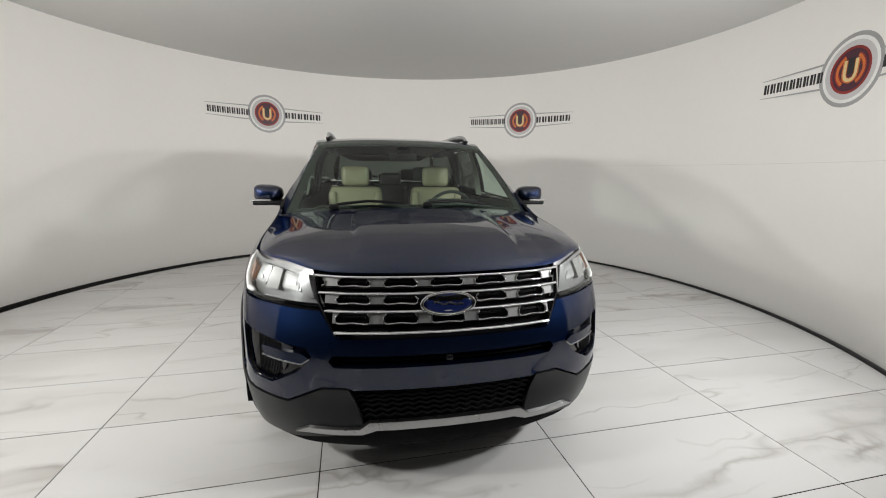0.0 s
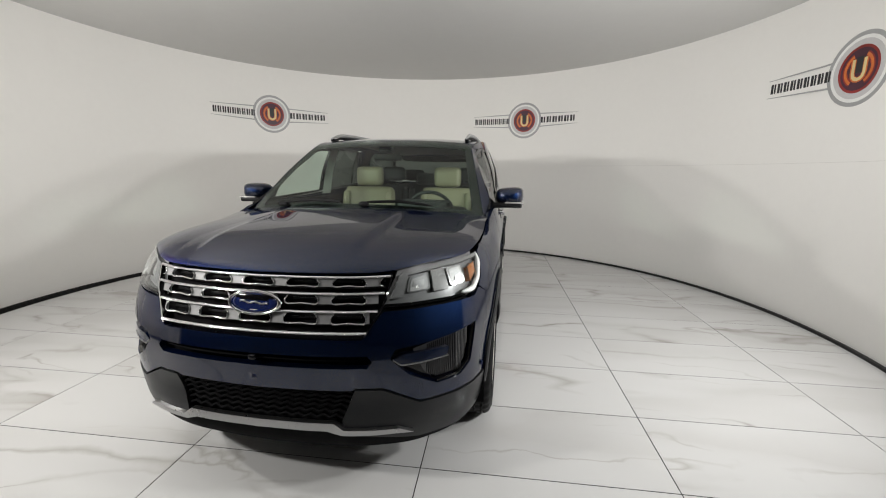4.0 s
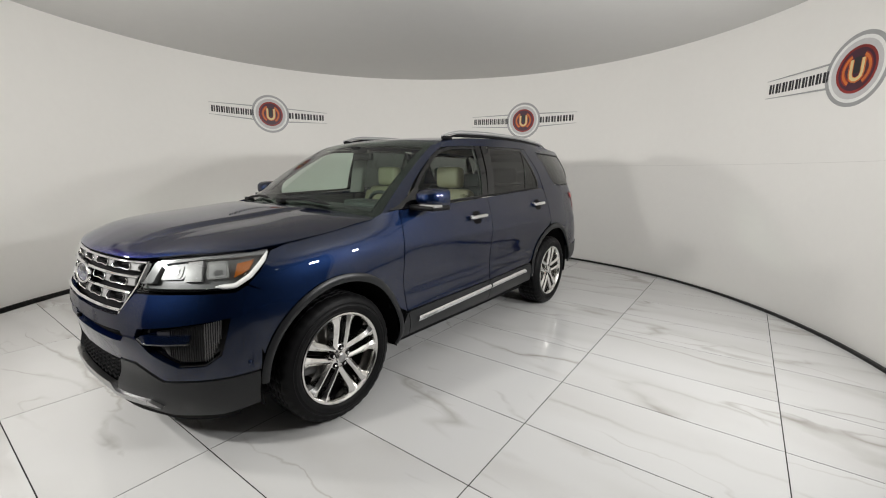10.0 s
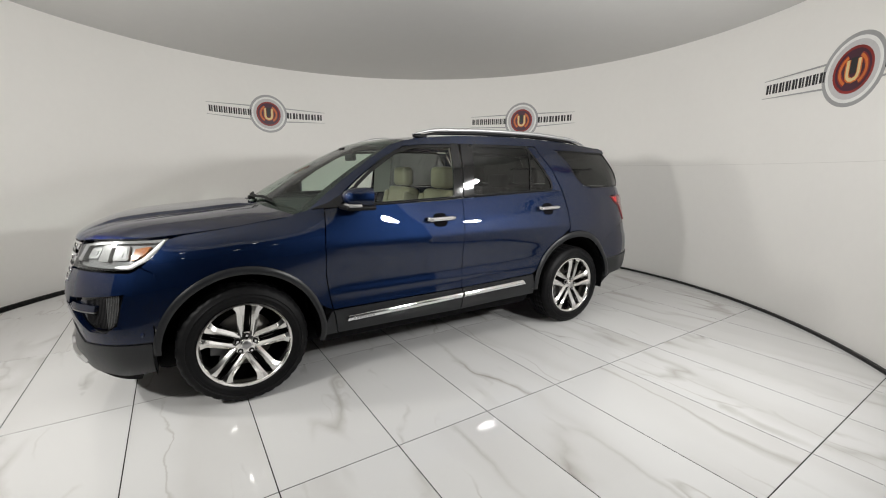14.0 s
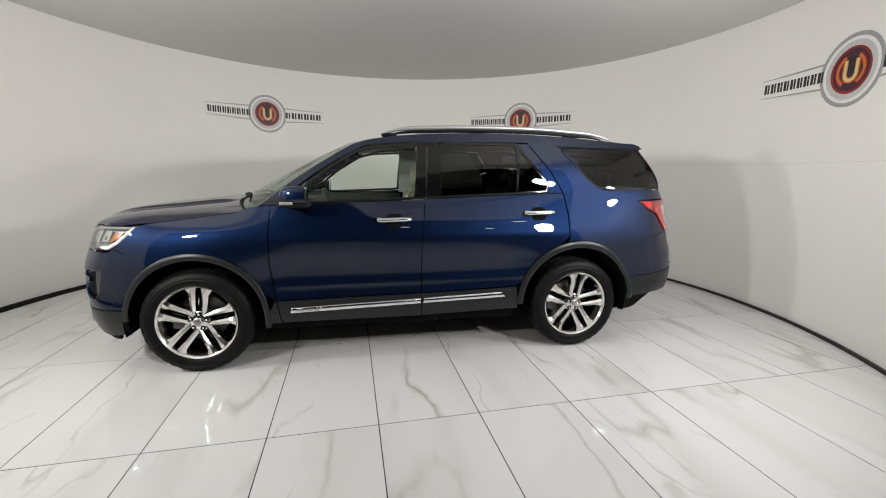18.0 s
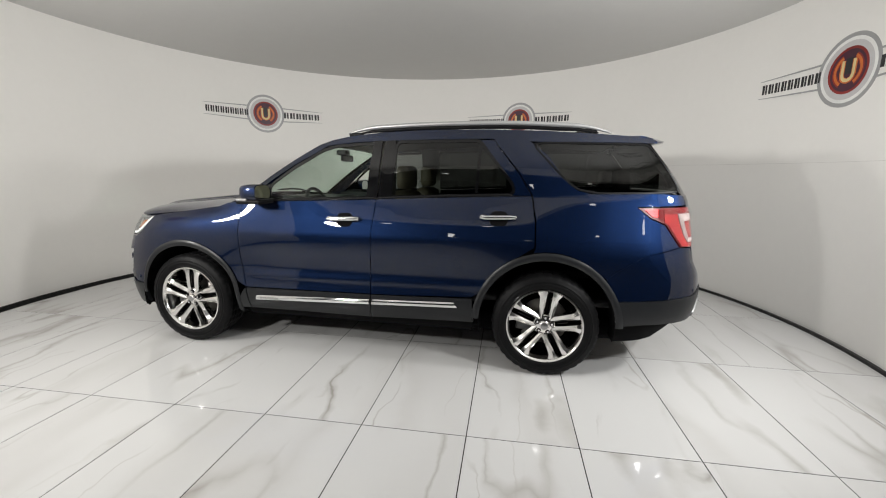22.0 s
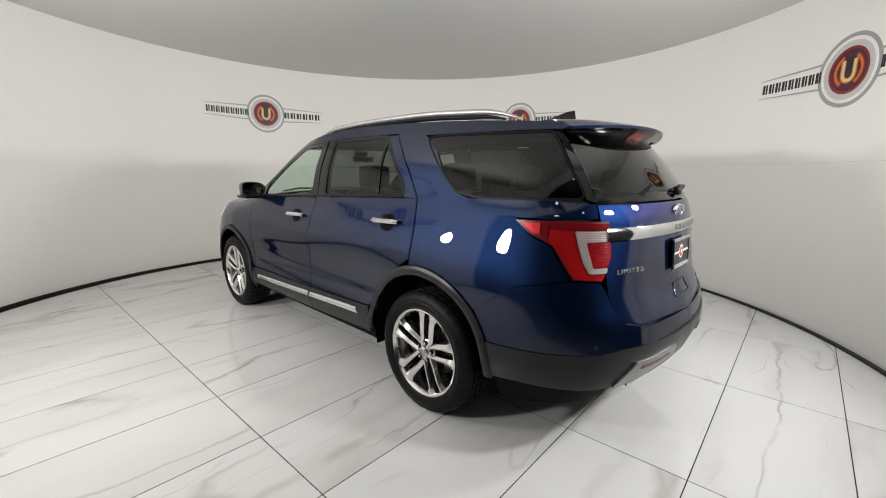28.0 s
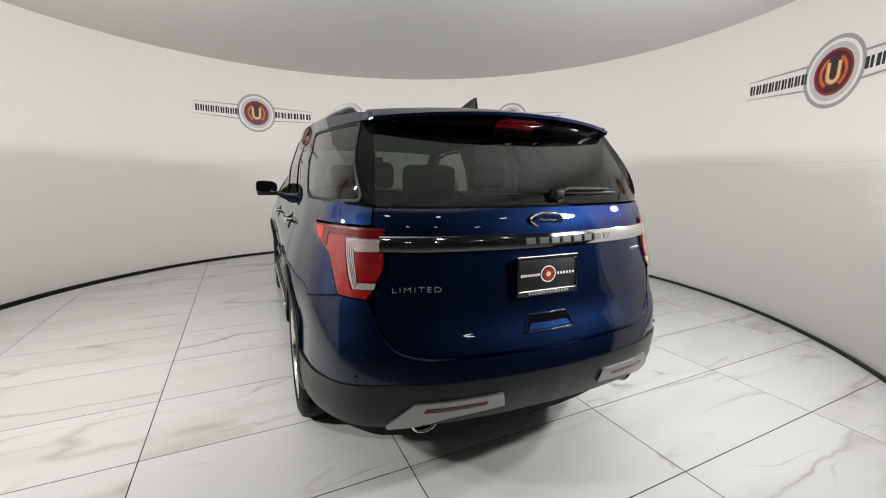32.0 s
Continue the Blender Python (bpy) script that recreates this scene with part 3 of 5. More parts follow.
def block(size, at=(0, 0, 0), bevel=.02, seg=2, bm=None, turn=None):
    """A box with rounded edges."""
    b = bmesh.new()
    bmesh.ops.create_cube(b, size=1)
    for v in b.verts:
        v.co = Vector((v.co.x * size[0], v.co.y * size[1], v.co.z * size[2]))
    if bevel:
        bmesh.ops.bevel(b, geom=b.edges[:] + b.verts[:], offset=min(bevel, min(size) * .48), segments=seg, affect="EDGES", profile=.6)
    m = Matrix.Translation(at) @ (turn.to_4x4() if turn else Matrix())
    bmesh.ops.transform(b, matrix=m, verts=b.verts)
    if bm is None:
        return b
    me = bpy.data.meshes.new("t")
    b.to_mesh(me)
    b.free()
    bm.from_mesh(me)
    bpy.data.meshes.remove(me)
    return bm


def lathe(profile, n=48, bm=None, a0=0, a1=360):
    """A body turned about the y axis from (radius, y) points."""
    bm = bm or bmesh.new()
    full = a1 - a0 >= 360
    cnt = n if full else n + 1
    rings = [[bm.verts.new((r * math.cos(a), y, r * math.sin(a))) for r, y in profile] for a in [radians(a0 + (a1 - a0) * k / n) for k in range(cnt)]]
    for k in range(n):
        p, q = rings[k], rings[(k + 1) % cnt]
        for j in range(len(profile) - 1):
            bm.faces.new((p[j], p[j + 1], q[j + 1], q[j]))
    return bm


def arc(cx, cz, r, a0, a1, n=24, rz=None):
    rz = rz or r
    return [(cx + r * math.cos(radians(a)), cz + rz * math.sin(radians(a))) for a in span(a0, a1, n)]


def xu(u):
    return float(np.interp(u, ARC, OUT[:, 0]))


# ---- key lines of the side, as (x, z) ----
AXF, AXR, AXZ, HUBZ = 1.425, -1.43, .382, .3725
hood_z = spline((1.05, 1.2, 1.4, 1.6, 1.8, 1.97, 2.06), (1.145, 1.13, 1.098, 1.075, 1.055, 1.04, 1.032))


def body():
    # front wings
    arch_f = [(x, z) for x, z in arc(AXF - .01, AXZ, .478, 12, 166, 22, .485)]
    wing = [(.905, 1.19), (.925, .95), (.925, .75), (.905, .60), (.89, .51)] + [(x, z) for x, z in arch_f[::-1] if z > .5]
    wing += [(1.89, .62), (1.865, .70), (xu(1.168), .862), (xu(1.103), .899), (xu(1.163), .953), (xu(1.236), 1.041), (1.70, 1.062), (1.5, hood_z(1.5)), (1.3, hood_z(1.3)), (1.14, hood_z(1.14)), (1.05, 1.17)]
    panel("front_wing", wing, flank, PAINT, label="dark blue metallic front wing")
    # doors: lower skins
    seam_mid = [(-.185, 1.226), (-.165, 1.0), (-.155, .85), (-.152, .52)]
    fd = [(.9035, 1.185), (.9235, .95), (.9235, .75), (.9035, .60), (.888, .512)] + [(.4, .516), (-.149, .522)] + seam_mid[::-1][1:] + [(.1, 1.213), (.5, 1.2)]
    front_doors = panel("front_door", fd, flank, PAINT, label="closed dark blue front door", step=.02)
    arch_r = [(x, z) for x, z in arc(AXR, AXZ, .50, 14, 66, 12, .52)]
    rd = seam_mid + [(-.5, .53), (-.905, .545)] + [(x, z) for x, z in arch_r if z > .56] + [(-1.335, .93), (-1.33, 1.1), (-1.30, 1.272), (-1.1, 1.268), (-.7, 1.25), (-.4, 1.237)]
    rear_doors = panel("rear_door", rd, flank, PAINT, label="closed dark blue rear door", step=.02)
    # grey sill mouldings on wings, doors
    panel("sill_moulding", [(.885, .508), (.865, .36), (.85, .335), (-.149, .335), (-.152, .520), (.4, .514)], lambda x, z: flank(x, z, .006), CLAD, front_doors, "grey plastic lower door moulding")
    panel("sill_moulding", [(-.154, .520), (-.151, .335), (-.93, .36), (-.915, .541), (-.5, .527)], lambda x, z: flank(x, z, .006), CLAD, rear_doors, "grey plastic lower door moulding")
    for doors, x0, x1 in ((front_doors, .80, -.143), (rear_doors, -.16, -.815)):
        za, zc = .435 + (.80 - x0) * .031, .435 + (.80 - x1) * .031
        band("chrome_strip", [(x0, za - .018), (x1, zc - .018)], [(x0 - .01, za + .020), (x1 + (.0 if doors is front_doors else .03), zc + .020)], lambda x, z, o=0: flank(x, z, .014 + o), CHROME, doors, "chrome strip", n=20, m=4, thick=.012, bulge=.008)
        for k in range(8 if doors is front_doors else 0):
            panel("lettering_bar", [(.755 - .020 * k, .428), (.743 - .020 * k, .428), (.743 - .020 * k, .446), (.755 - .020 * k, .446)], lambda x, z: flank(x, z, .0235), SATIN, doors, thick=.003, gap=0)
    # quarter panels with the broad rear roof post
    q = [(-1.340, .93), (-1.335, 1.1), (-1.305, 1.272), (-1.20, 1.44), (-1.05, 1.62), (-1.02, 1.662)]
    q += [(-1.25, 1.665), (-1.30, 1.625), (-1.40, 1.55), (-1.52, 1.38), (-1.60, 1.318), (-1.70, 1.295), (-1.9, 1.298), (-2.19, 1.305), (-2.25, 1.30), (xu(5.495), 1.292)]
    q += [(xu(u), z) for u, z in ((5.50, 1.224), (5.02, 1.216), (5.11, 1.142), (5.23, 1.10), (5.345, .952))] + [(-2.05, .90), (-1.9, .80), (-1.82, .735)]
    q += [(x, z) for x, z in arc(AXR, AXZ, .50, 136, 78, 18, .52)]
    panel("quarter_panel", q, flank, PAINT, label="dark blue quarter panel with broad roof post")
    # roof edge above the doors
    band("roof_edge", [(.33, 1.612), (.23, 1.622), (.05, 1.640), (-.2, 1.650), (-.6, 1.66), (-1.0, 1.664), (-1.3, 1.643), (-1.9, 1.640), (-2.10, 1.637)],
         [(x, cant_z(x)) for x in (.34, .23, .05, -.2, -.6, -1.0, -1.4, -1.9, -2.10)], flank, PAINT, n=40, m=3)
    # wheel arch mouldings
    for cx, r0, r1, a0, a1, ex in ((AXF - .01, .440, .478, 2, 190, .0), (AXR, .464, .508, 2, 178, .02)):
        n = 44
        A, B = [], []
        for a in span(a0, a1, n):
            flare = 1 + ex * (abs(a - 90) / 90) ** 4
            A.append((cx + r0 * math.cos(radians(a)), AXZ + r0 * math.sin(radians(a))))
            B.append((cx + r1 * flare * math.cos(radians(a)), AXZ + (r1 + .01) * flare * math.sin(radians(a))))
        band("wheel_arch_moulding", A, B, lambda x, z, o=0: wrap(ux(x), z, .010 + o), CLAD, n=n, m=4, thick=.008, bulge=.008, label="grey plastic wheel arch moulding")
    # front foot of the sill behind the front wheel, and of the rear arch
    panel("sill_end", [(.940, .44), (.905, .500), (.888, .505), (.868, .36), (.855, .335), (.945, .335)], lambda x, z: flank(x, z, .008), CLAD, step=.04)

    # bonnet between the wings, nose and windscreen
    ucor = ux(1.90)

    def front_edge(w):
        u = ucor * w
        z = float(np.interp(abs(w), (0, .47, .60, .75, 1), (1.006, 1.008, 1.022, 1.033, 1.040)))
        return Vector(wrap(u, z))

    def cowl(w, lift=0.0):
        y = .80 * w
        return Vector((1.27 - .20 * w * w, y, 1.195 - .045 * w * w + lift))

    def side_edge(v, s):
        x0 = front_edge(s).x
        x = x0 + (1.075 - x0) * v
        p = Vector(wrap(ux(x + .0), hood_z(x)))
        p = Vector((x, (p.y - .007) * s, p.z + .001))
        return p

    def bonnet_at(v, w):
        a, c, l, r = front_edge(w), cowl(w), side_edge(v, 1), side_edge(v, -1)
        t = (w + 1) / 2
        p = a * (1 - v) + c * v + l * t + r * (1 - t) - (front_edge(-1) * (1 - v) * (1 - t) + front_edge(1) * (1 - v) * t + cowl(-1) * v * (1 - t) + cowl(1) * v * t)
        rise = .050 * (1 - w ** 4) * math.sin(math.pi * min(1, v * 1.05) ** .55) + .012 * (1 - w * w)* min(1, v * 5)
        k = .33 + .11 * v
        crease = .017 * (1 / (1 + math.exp(-(k - abs(w)) * 130))) * min(1, max(0, v - .03) * 6) * (1 if v < .9 else (1 - v) * 10)
        return p + Vector((0, 0, rise + crease))
    ws = sorted(set([round(w, 3) for w in span(-1, 1, 40)] + [s * w for s in (-1, 1) for w in span(.30, .48, 15)]))
    bm = grid(bonnet_at, [0, .012, .03, .06, .1, .16, .22, .3, .4, .5, .6, .7, .8, .88, .94, 1], ws)
    finish("bonnet", bm, PAINT, CAR, "dark blue bonnet with two creases", False, .02)

    # roof
    def roof_at(x, w):
        y, z = cant_y(x), cant_z(x)
        return Vector((x + .06 * (1 - w * w) * (1 if x > 0 else 0) * max(0, (x - .03) / .3), y * w, z + .030 * (1 - abs(w) ** 2.4)))
    bm = grid(roof_at, span(.216, -2.0, 29), span(-1, 1, 20))
    finish("roof", bm, PAINT, CAR, "dark blue roof skin", False, .02)

    # windscreen: between the cowl and the roof's front edge
    def screen_at(v, w):
        if v > .88:
            return roof_at(.335 - .115 * (v - .88) / .12, w)
        v /= .88
        a, b = cowl(w * 1.06, -.012), roof_at(.335, w * 1.0)
        p = a.lerp(b, v)
        return p + Vector((.35, 0, .65)) * (.055 * 4 * v * (1 - v) * .55 + .0)
    finish("windscreen", grid(screen_at, span(0, .88, 14) + [.92, .96, 1.0], span(-1, 1, 24)), WINDSCREEN, CAR, "lightly tinted windscreen", False, 0)
    # black frit edge round the windscreen
    for v0, v1, w0, w1 in ((0, .06, -1, 1), (.84, .88, -1, 1), (.88, 1, -1, 1), (0, .88, .915, 1), (0, .88, -1, -.915)):
        finish("screen_border", grid(lambda v, w: screen_at(v, w) - Vector((.004, 0, .006)), span(v0, v1, 14 if v1 - v0 > .5 else 2), span(w0, w1, 20 if w1 - w0 > .5 else 2)), PIANO, CAR, "", False, 0)
    # A posts
    n = 16
    A = [tuple(screen_at(.88 * v, 1.0)) for v in span(0, 1, n)]
    B = []
    for k, v in enumerate(span(0, 1, n)):
        x, z = .875 + (.262 - .875) * v, 1.200 + (1.615 - 1.200) * v + .030 * math.sin(math.pi * v)
        B.append(flank(x, z, .002))
    band("roof_post", A, B, None, PAINT, n=n, m=3, thick=.02, label="dark blue windscreen post")
    # corner panel ahead of the door glass, under the post
    panel("mirror_corner", [(.985, 1.186), (.72, 1.196), (.66, 1.20), (.69, 1.325), (.76, 1.285), (.88, 1.222)], lambda x, z: flank(x, z, .005), PIANO, front_doors, step=.04, gap=0)

    # door glass with black frames
    fw = fillet([(.675, 1.212), (.672, 1.315), (.525, 1.43), (.305, 1.567), (.17, 1.604), (-.145, 1.622), (-.115, 1.245)], .03)
    rw = fillet([(-.33, 1.632), (-.92, 1.638), (-1.155, 1.345), (-1.165, 1.292), (-.30, 1.255)], .025)
    qw = fillet([(-1.30, 1.622), (-1.40, 1.63), (-2.06, 1.622), (-2.325, 1.318), (-1.75, 1.306), (-1.60, 1.33), (-1.52, 1.39)], .03)
    for name, poly, own, glass in (("front", fw, front_doors, SCREEN), ("rear", rw, rear_doors, PRIVACY), ("quarter", qw, None, PRIVACY)):
        panel("side_glass", poly, lambda x, z: flank(x, z, -.004), glass, own, "dark privacy glass" if glass is PRIVACY else "clear greenish glass", step=.03, thick=0, gap=0)
        o = inset(poly, -.022 if own else -.012)
        band("window_frame", o + o[:1], poly + poly[:1], lambda x, z, t=0: flank(x, z, .0 + t), PIANO if own else BLACK, own, "gloss black window frame", n=90, m=2, thick=.006, bulge=.001)
    # black post between the doors
    for x0, x1, own in ((-.125, -.205, front_doors), (-.215, -.31, rear_doors)):
        panel("door_post_cover", [(x0 + .02, 1.235), (x1 + .012, 1.24), (x1, 1.655), (x0 - .01, 1.652)], lambda x, z: flank(x, z, .002), PIANO, own, "gloss black door post cover", step=.05)
    panel("rear_frame_cover", [(-1.168, 1.272), (-1.299, 1.273), (-1.198, 1.435), (-1.05, 1.615), (-1.03, 1.655), (-.93, 1.655), (-.955, 1.62), (-1.165, 1.36)], lambda x, z: flank(x, z, -.001), PAINT, rear_doors, "dark blue door frame corner", step=.05)
    band("glass_divider", [(-.905, 1.285), (-.925, 1.63)], [(-.925, 1.285), (-.945, 1.63)], lambda x, z: flank(x, z, .001), PIANO, rear_doors, n=8, m=1)
    # thin chrome-free belt moulding
    band("belt_moulding", [(.80, 1.188), (.5, 1.203), (-.175, 1.228)], [(.80, 1.200), (.5, 1.216), (-.175, 1.243)], lambda x, z, o=0: flank(x, z, .004 + o), BLACK, front_doors, n=16, m=2, bulge=.006)
    band("belt_moulding", [(-.20, 1.229), (-.7, 1.253), (-1.165, 1.271)], [(-.20, 1.244), (-.7, 1.268), (-1.160, 1.285)], lambda x, z, o=0: flank(x, z, .004 + o), BLACK, rear_doors, n=16, m=2, bulge=.006)
    # fuel-free side: door handles
    for own, x, z in ((front_doors, .05, 1.085), (rear_doors, -1.08, 1.128)):
        cup = fillet([(x - .065, z - .062), (x + .06, z - .062), (x + .06, z + .038), (x - .065, z + .038)], .048)
        # flat near-black patch on the door skin, shade of a cup that isn't cut
        panel("handle_cup_shade", cup, lambda a, b: flank(a, b, .0015), NEAR_BLACK, own, step=.03, thick=0, gap=0)
        rail_of([(x - .125, z + .002), (x + .125, z - .006)], .016, .0175, flank, out=.034, name="door_handle", material=CHROME, parent=own, label="chrome door handle", taper=True)
        for dx in (-.105, .105):
            bm = block((.035, .045, .028), flank(x + dx, z, .012), .008)
            finish("handle_foot", bm, CHROME, own, "", True, 0)
    return roof_at, screen_at, cowl


ROOF_AT, SCREEN_AT, COWL = body()


def inner_shell():
    """Dark structure behind the panels, with the wheel openings free."""
    bm = bmesh.new()
    us, zs = span(0, 2 * UEND, 150), span(.26, 1.16, 18)
    vv = {}
    for i, u in enumerate(us[:-1]):
        for j, z in enumerate(zs):
            vv[i, j] = bm.verts.new(wrap(u, z, -.045))
    for i in range(len(us) - 1):
        for j in range(len(zs) - 1):
            k = (i + 1) % (len(us) - 1)
            c = (vv[i, j].co + vv[k, j + 1].co) / 2
            if any(math.hypot(c.x - ax, c.z - AXZ) < .49 and abs(c.y) > .5 for ax in (AXF, AXR)):
                continue
            if c.x > 1.0 and c.z > 1.0 or c.x > 1.55 and abs(c.y) > .45 and c.z > .84:
                continue
            bm.faces.new((vv[i, j], vv[k, j], vv[k, j + 1], vv[i, j + 1]))
    part("body_shell", bm, NEAR_BLACK, CAR)
    for ax in (AXF, AXR):
        for s in (1, -1):
            bm = lathe([(.47, s * .50), (.47, s * .925)], 40, a0=-12, a1=192)
            bmesh.ops.translate(bm, verts=bm.verts, vec=(ax, 0, AXZ))
            part("wheel_liner", bm, NEAR_BLACK, CAR)
            bm = block((.9, .02, .9), (ax, s * .52, .60), .005)
            part("wheel_liner", bm, NEAR_BLACK, CAR)
    part("underbody", block((3.9, 1.5, .16), (-.05, 0, .31), .05), NEAR_BLACK, CAR)
    part("underbody", block((1.9, 1.72, .10), (0, 0, .345), .03), NEAR_BLACK, CAR)


inner_shell()


def wheel():
    """One alloy wheel, facing +y, its middle at the origin and its outer face at y = 0."""
    hub = new("wheel")
    hub.parent = CAR
    hub["label"] = "polished five double-spoke alloy wheel with black tyre"
    prof = [(.268, -.235), (.30, -.245), (.345, -.245), (.366, -.235), (.377, -.215), (.380, -.20)]
    y = -.20
    for k in range(4):
        prof += [(.381, y + .028), (.371, y + .030), (.371, y + .038), (.381, y + .040)]
        y += .040
    prof += [(.378, -.028), (.368, -.010), (.350, .0), (.325, .006), (.300, .006), (.287, .002), (.276, -.008), (.268, -.02), (.268, -.235)]
    prof[prof.index((.325, .006)):prof.index((.300, .006)) + 1] = [(.334, .0045), (.331, .0075), (.327, .0050), (.318, .0065), (.313, .0088), (.309, .0066), (.300, .006)]
    bm = lathe(prof, 144)
    for v in bm.verts:
        rad = math.hypot(v.co.x, v.co.z)
        if rad > .362 and int((math.atan2(v.co.z, v.co.x) + 7) * 144 / (2 * math.pi) + .25) % 4 == 0:
            v.co.x *= .983
            v.co.z *= .983
    part("tyre", sharp(bm, 40), TYRE, hub, "black road tyre")
    part("rim_barrel", sharp(lathe([(.276, -.010), (.272, -.001), (.264, .001), (.256, -.006), (.250, -.03), (.243, -.10), (.24, -.22)], 72), 50), RIM, hub, "polished rim lip")
    part("brake_disc", lathe([(.05, -.13), (.175, -.13), (.175, -.145), (.0, -.145)], 40), mat("cast_iron", (.16, .15, .14), .4, .9), hub)
    part("rim_back", lathe([(.24, -.19), (.0, -.19)], 40), NEAR_BLACK, hub)
    bm = block((.09, .05, .18), (.15, -.12, 0), .01)
    part("brake_caliper", bm, mat("caliper_grey", (.12, .12, .12), .5, .5), hub)
    # spokes: five pairs of broad ridged arms with a slot between them
    for k in range(5):
        turn = Matrix.Rotation(-radians(72 * k), 3, "Y")
        for s in (-1, 1):
            bm = bmesh.new()
            rows = []
            for i, r in enumerate(span(.050, .264, 12)):
                t = i / 12
                a0 = .0165 + .004 * min(1, t * 3) - .003 * max(0, t - .8) * 5
                a1 = .050 + .020 * t + .26 * max(0, t - .72) ** 1.4
                dep = -.028 + .020 * math.sin(t * 1.5)
                ridge = a0 + (a1 - a0) * .42
                rows.append([bm.verts.new((s * x, dep + d, r)) for x, d in ((a0 - .001, -.060), (a0, -.007), (ridge - .004, .004), (ridge + .004, .004), (a1, -.010), (a1 + .004, -.060))])
            for p, q in zip(rows, rows[1:]):
                for j in range(5):
                    bm.faces.new((p[j], p[j + 1], q[j + 1], q[j]))
            bm.faces.new(rows[0]), bm.faces.new(rows[-1])
            bmesh.ops.rotate(bm, verts=bm.verts, cent=(0, 0, 0), matrix=turn)
            part("spoke", sharp(bm, 12), RIM, hub)
        bm = block((.034, .012, .20), (0, -.085, .155), .003, 1)
        bmesh.ops.rotate(bm, verts=bm.verts, cent=(0, 0, 0), matrix=turn)
        part("spoke_web", bm, NEAR_BLACK, hub)
    part("hub", sharp(lathe([(.080, -.07), (.076, -.040), (.060, -.030), (.036, -.026), (.033, -.016), (.028, -.012), (.0, -.011)], 40), 30), RIM, hub)
    part("hub_badge", lathe([(.026, -.011), (.024, -.009), (.0, -.0085)], 30), SATIN, hub)
    for k in range(5):
        a = radians(90 + 72 * k)
        # dark disc standing on the hub, painted shade of the nut's hole
        dark_disc = lathe([(.0165, -.036), (.0160, -.0245), (.0150, -.0240), (.0, -.0245)], 16)
        bmesh.ops.translate(dark_disc, verts=dark_disc.verts, vec=(.055 * math.cos(a), 0, .055 * math.sin(a)))
        part("nut_hole_shade", dark_disc, NEAR_BLACK, hub)
        bm = lathe([(.0090, -.040), (.0090, -.021), (.0060, -.018), (.0, -.018)], 6)
        bmesh.ops.translate(bm, verts=bm.verts, vec=(.055 * math.cos(a), 0, .055 * math.sin(a)))
        part("wheel_nut", sharp(bm), CHROME, hub)
    for c in hub.children:
        c.data.transform(Matrix.Diagonal((.976, 1, .976, 1)))
    return hub


def wheels():
    first = wheel()
    out = .952
    first.matrix_local = pose(AXF, out, HUBZ, 0, -6, 0)
    for x, s, spin in ((AXR, 1, -7), (AXF, -1, 50), (AXR, -1, 10)):
        made = copy_thing(first, Matrix())
        made.matrix_local = Matrix.Translation((x, s * out, HUBZ)) @ (Matrix.Rotation(math.pi, 4, "Z") if s < 0 else Matrix()) @ Matrix.Rotation(radians(spin), 4, "Y")


wheels()


TOOTH = mat("satin_grille_tooth", (.30, .30, .30), .42, .6, vary=.05, scale=60)
BOWL = mat("silvered_lamp_bowl", (.30, .30, .295), .45, .4)
FOGGLASS = mat("smoked_fog_lens", (.035, .035, .037), .25, coat=.2)
FOGRIB = mat("fog_lens_rib", (.12, .12, .12), .3, .3)
LETTER = mat("satin_chrome_letter", (.62, .62, .62), .34, .7)


REFLECTOR = mat("dull_red_reflector", (.085, .010, .011), .3, vary=.15, scale=80)
LAMP_BED = mat("dark_lamp_housing", (.10, .004, .005), .3)
LAMP_BRIGHT = mat("bright_red_reflector", (.66, .020, .024), .3, .2, vary=.2, scale=90)
LAMP_PINK = mat("pale_pink_reflector", (.33, .295, .28), .3, 0, vary=.15, scale=120)
LAMP_RIB = mat("pale_lamp_rib", (.46, .41, .39), .3)
INSERT = mat("satin_bumper_insert", (.28, .28, .28), .38, .9, vary=.05, scale=60)
REDLENS = pane("red_tinted_lens", (1, .97, .97), .9)


# ---- nose ----
def flip(poly):
    return [(-a, b) for a, b in poly[::-1]]


def text_mesh(name, body, size, depth, m, material, parent, label=""):
    """Raised lettering in the built-in font."""
    cu = bpy.data.curves.new(name, "FONT")
    cu.body, cu.size, cu.extrude, cu.align_x, cu.align_y = body, size, depth, "CENTER", "CENTER"
    cu.space_character, cu.offset = 1.25, -.0011
    tmp = bpy.data.objects.new("tmp", cu)
    scene.collection.objects.link(tmp)
    me = bpy.data.meshes.new_from_object(tmp.evaluated_get(bpy.context.evaluated_depsgraph_get()))
    bpy.data.objects.remove(tmp)
    me.materials.clear()
    me.materials.append(material)
    ob = new(name, me)
    ob.parent, ob.matrix_local = parent, m
    if label:
        ob["label"] = label
    return ob


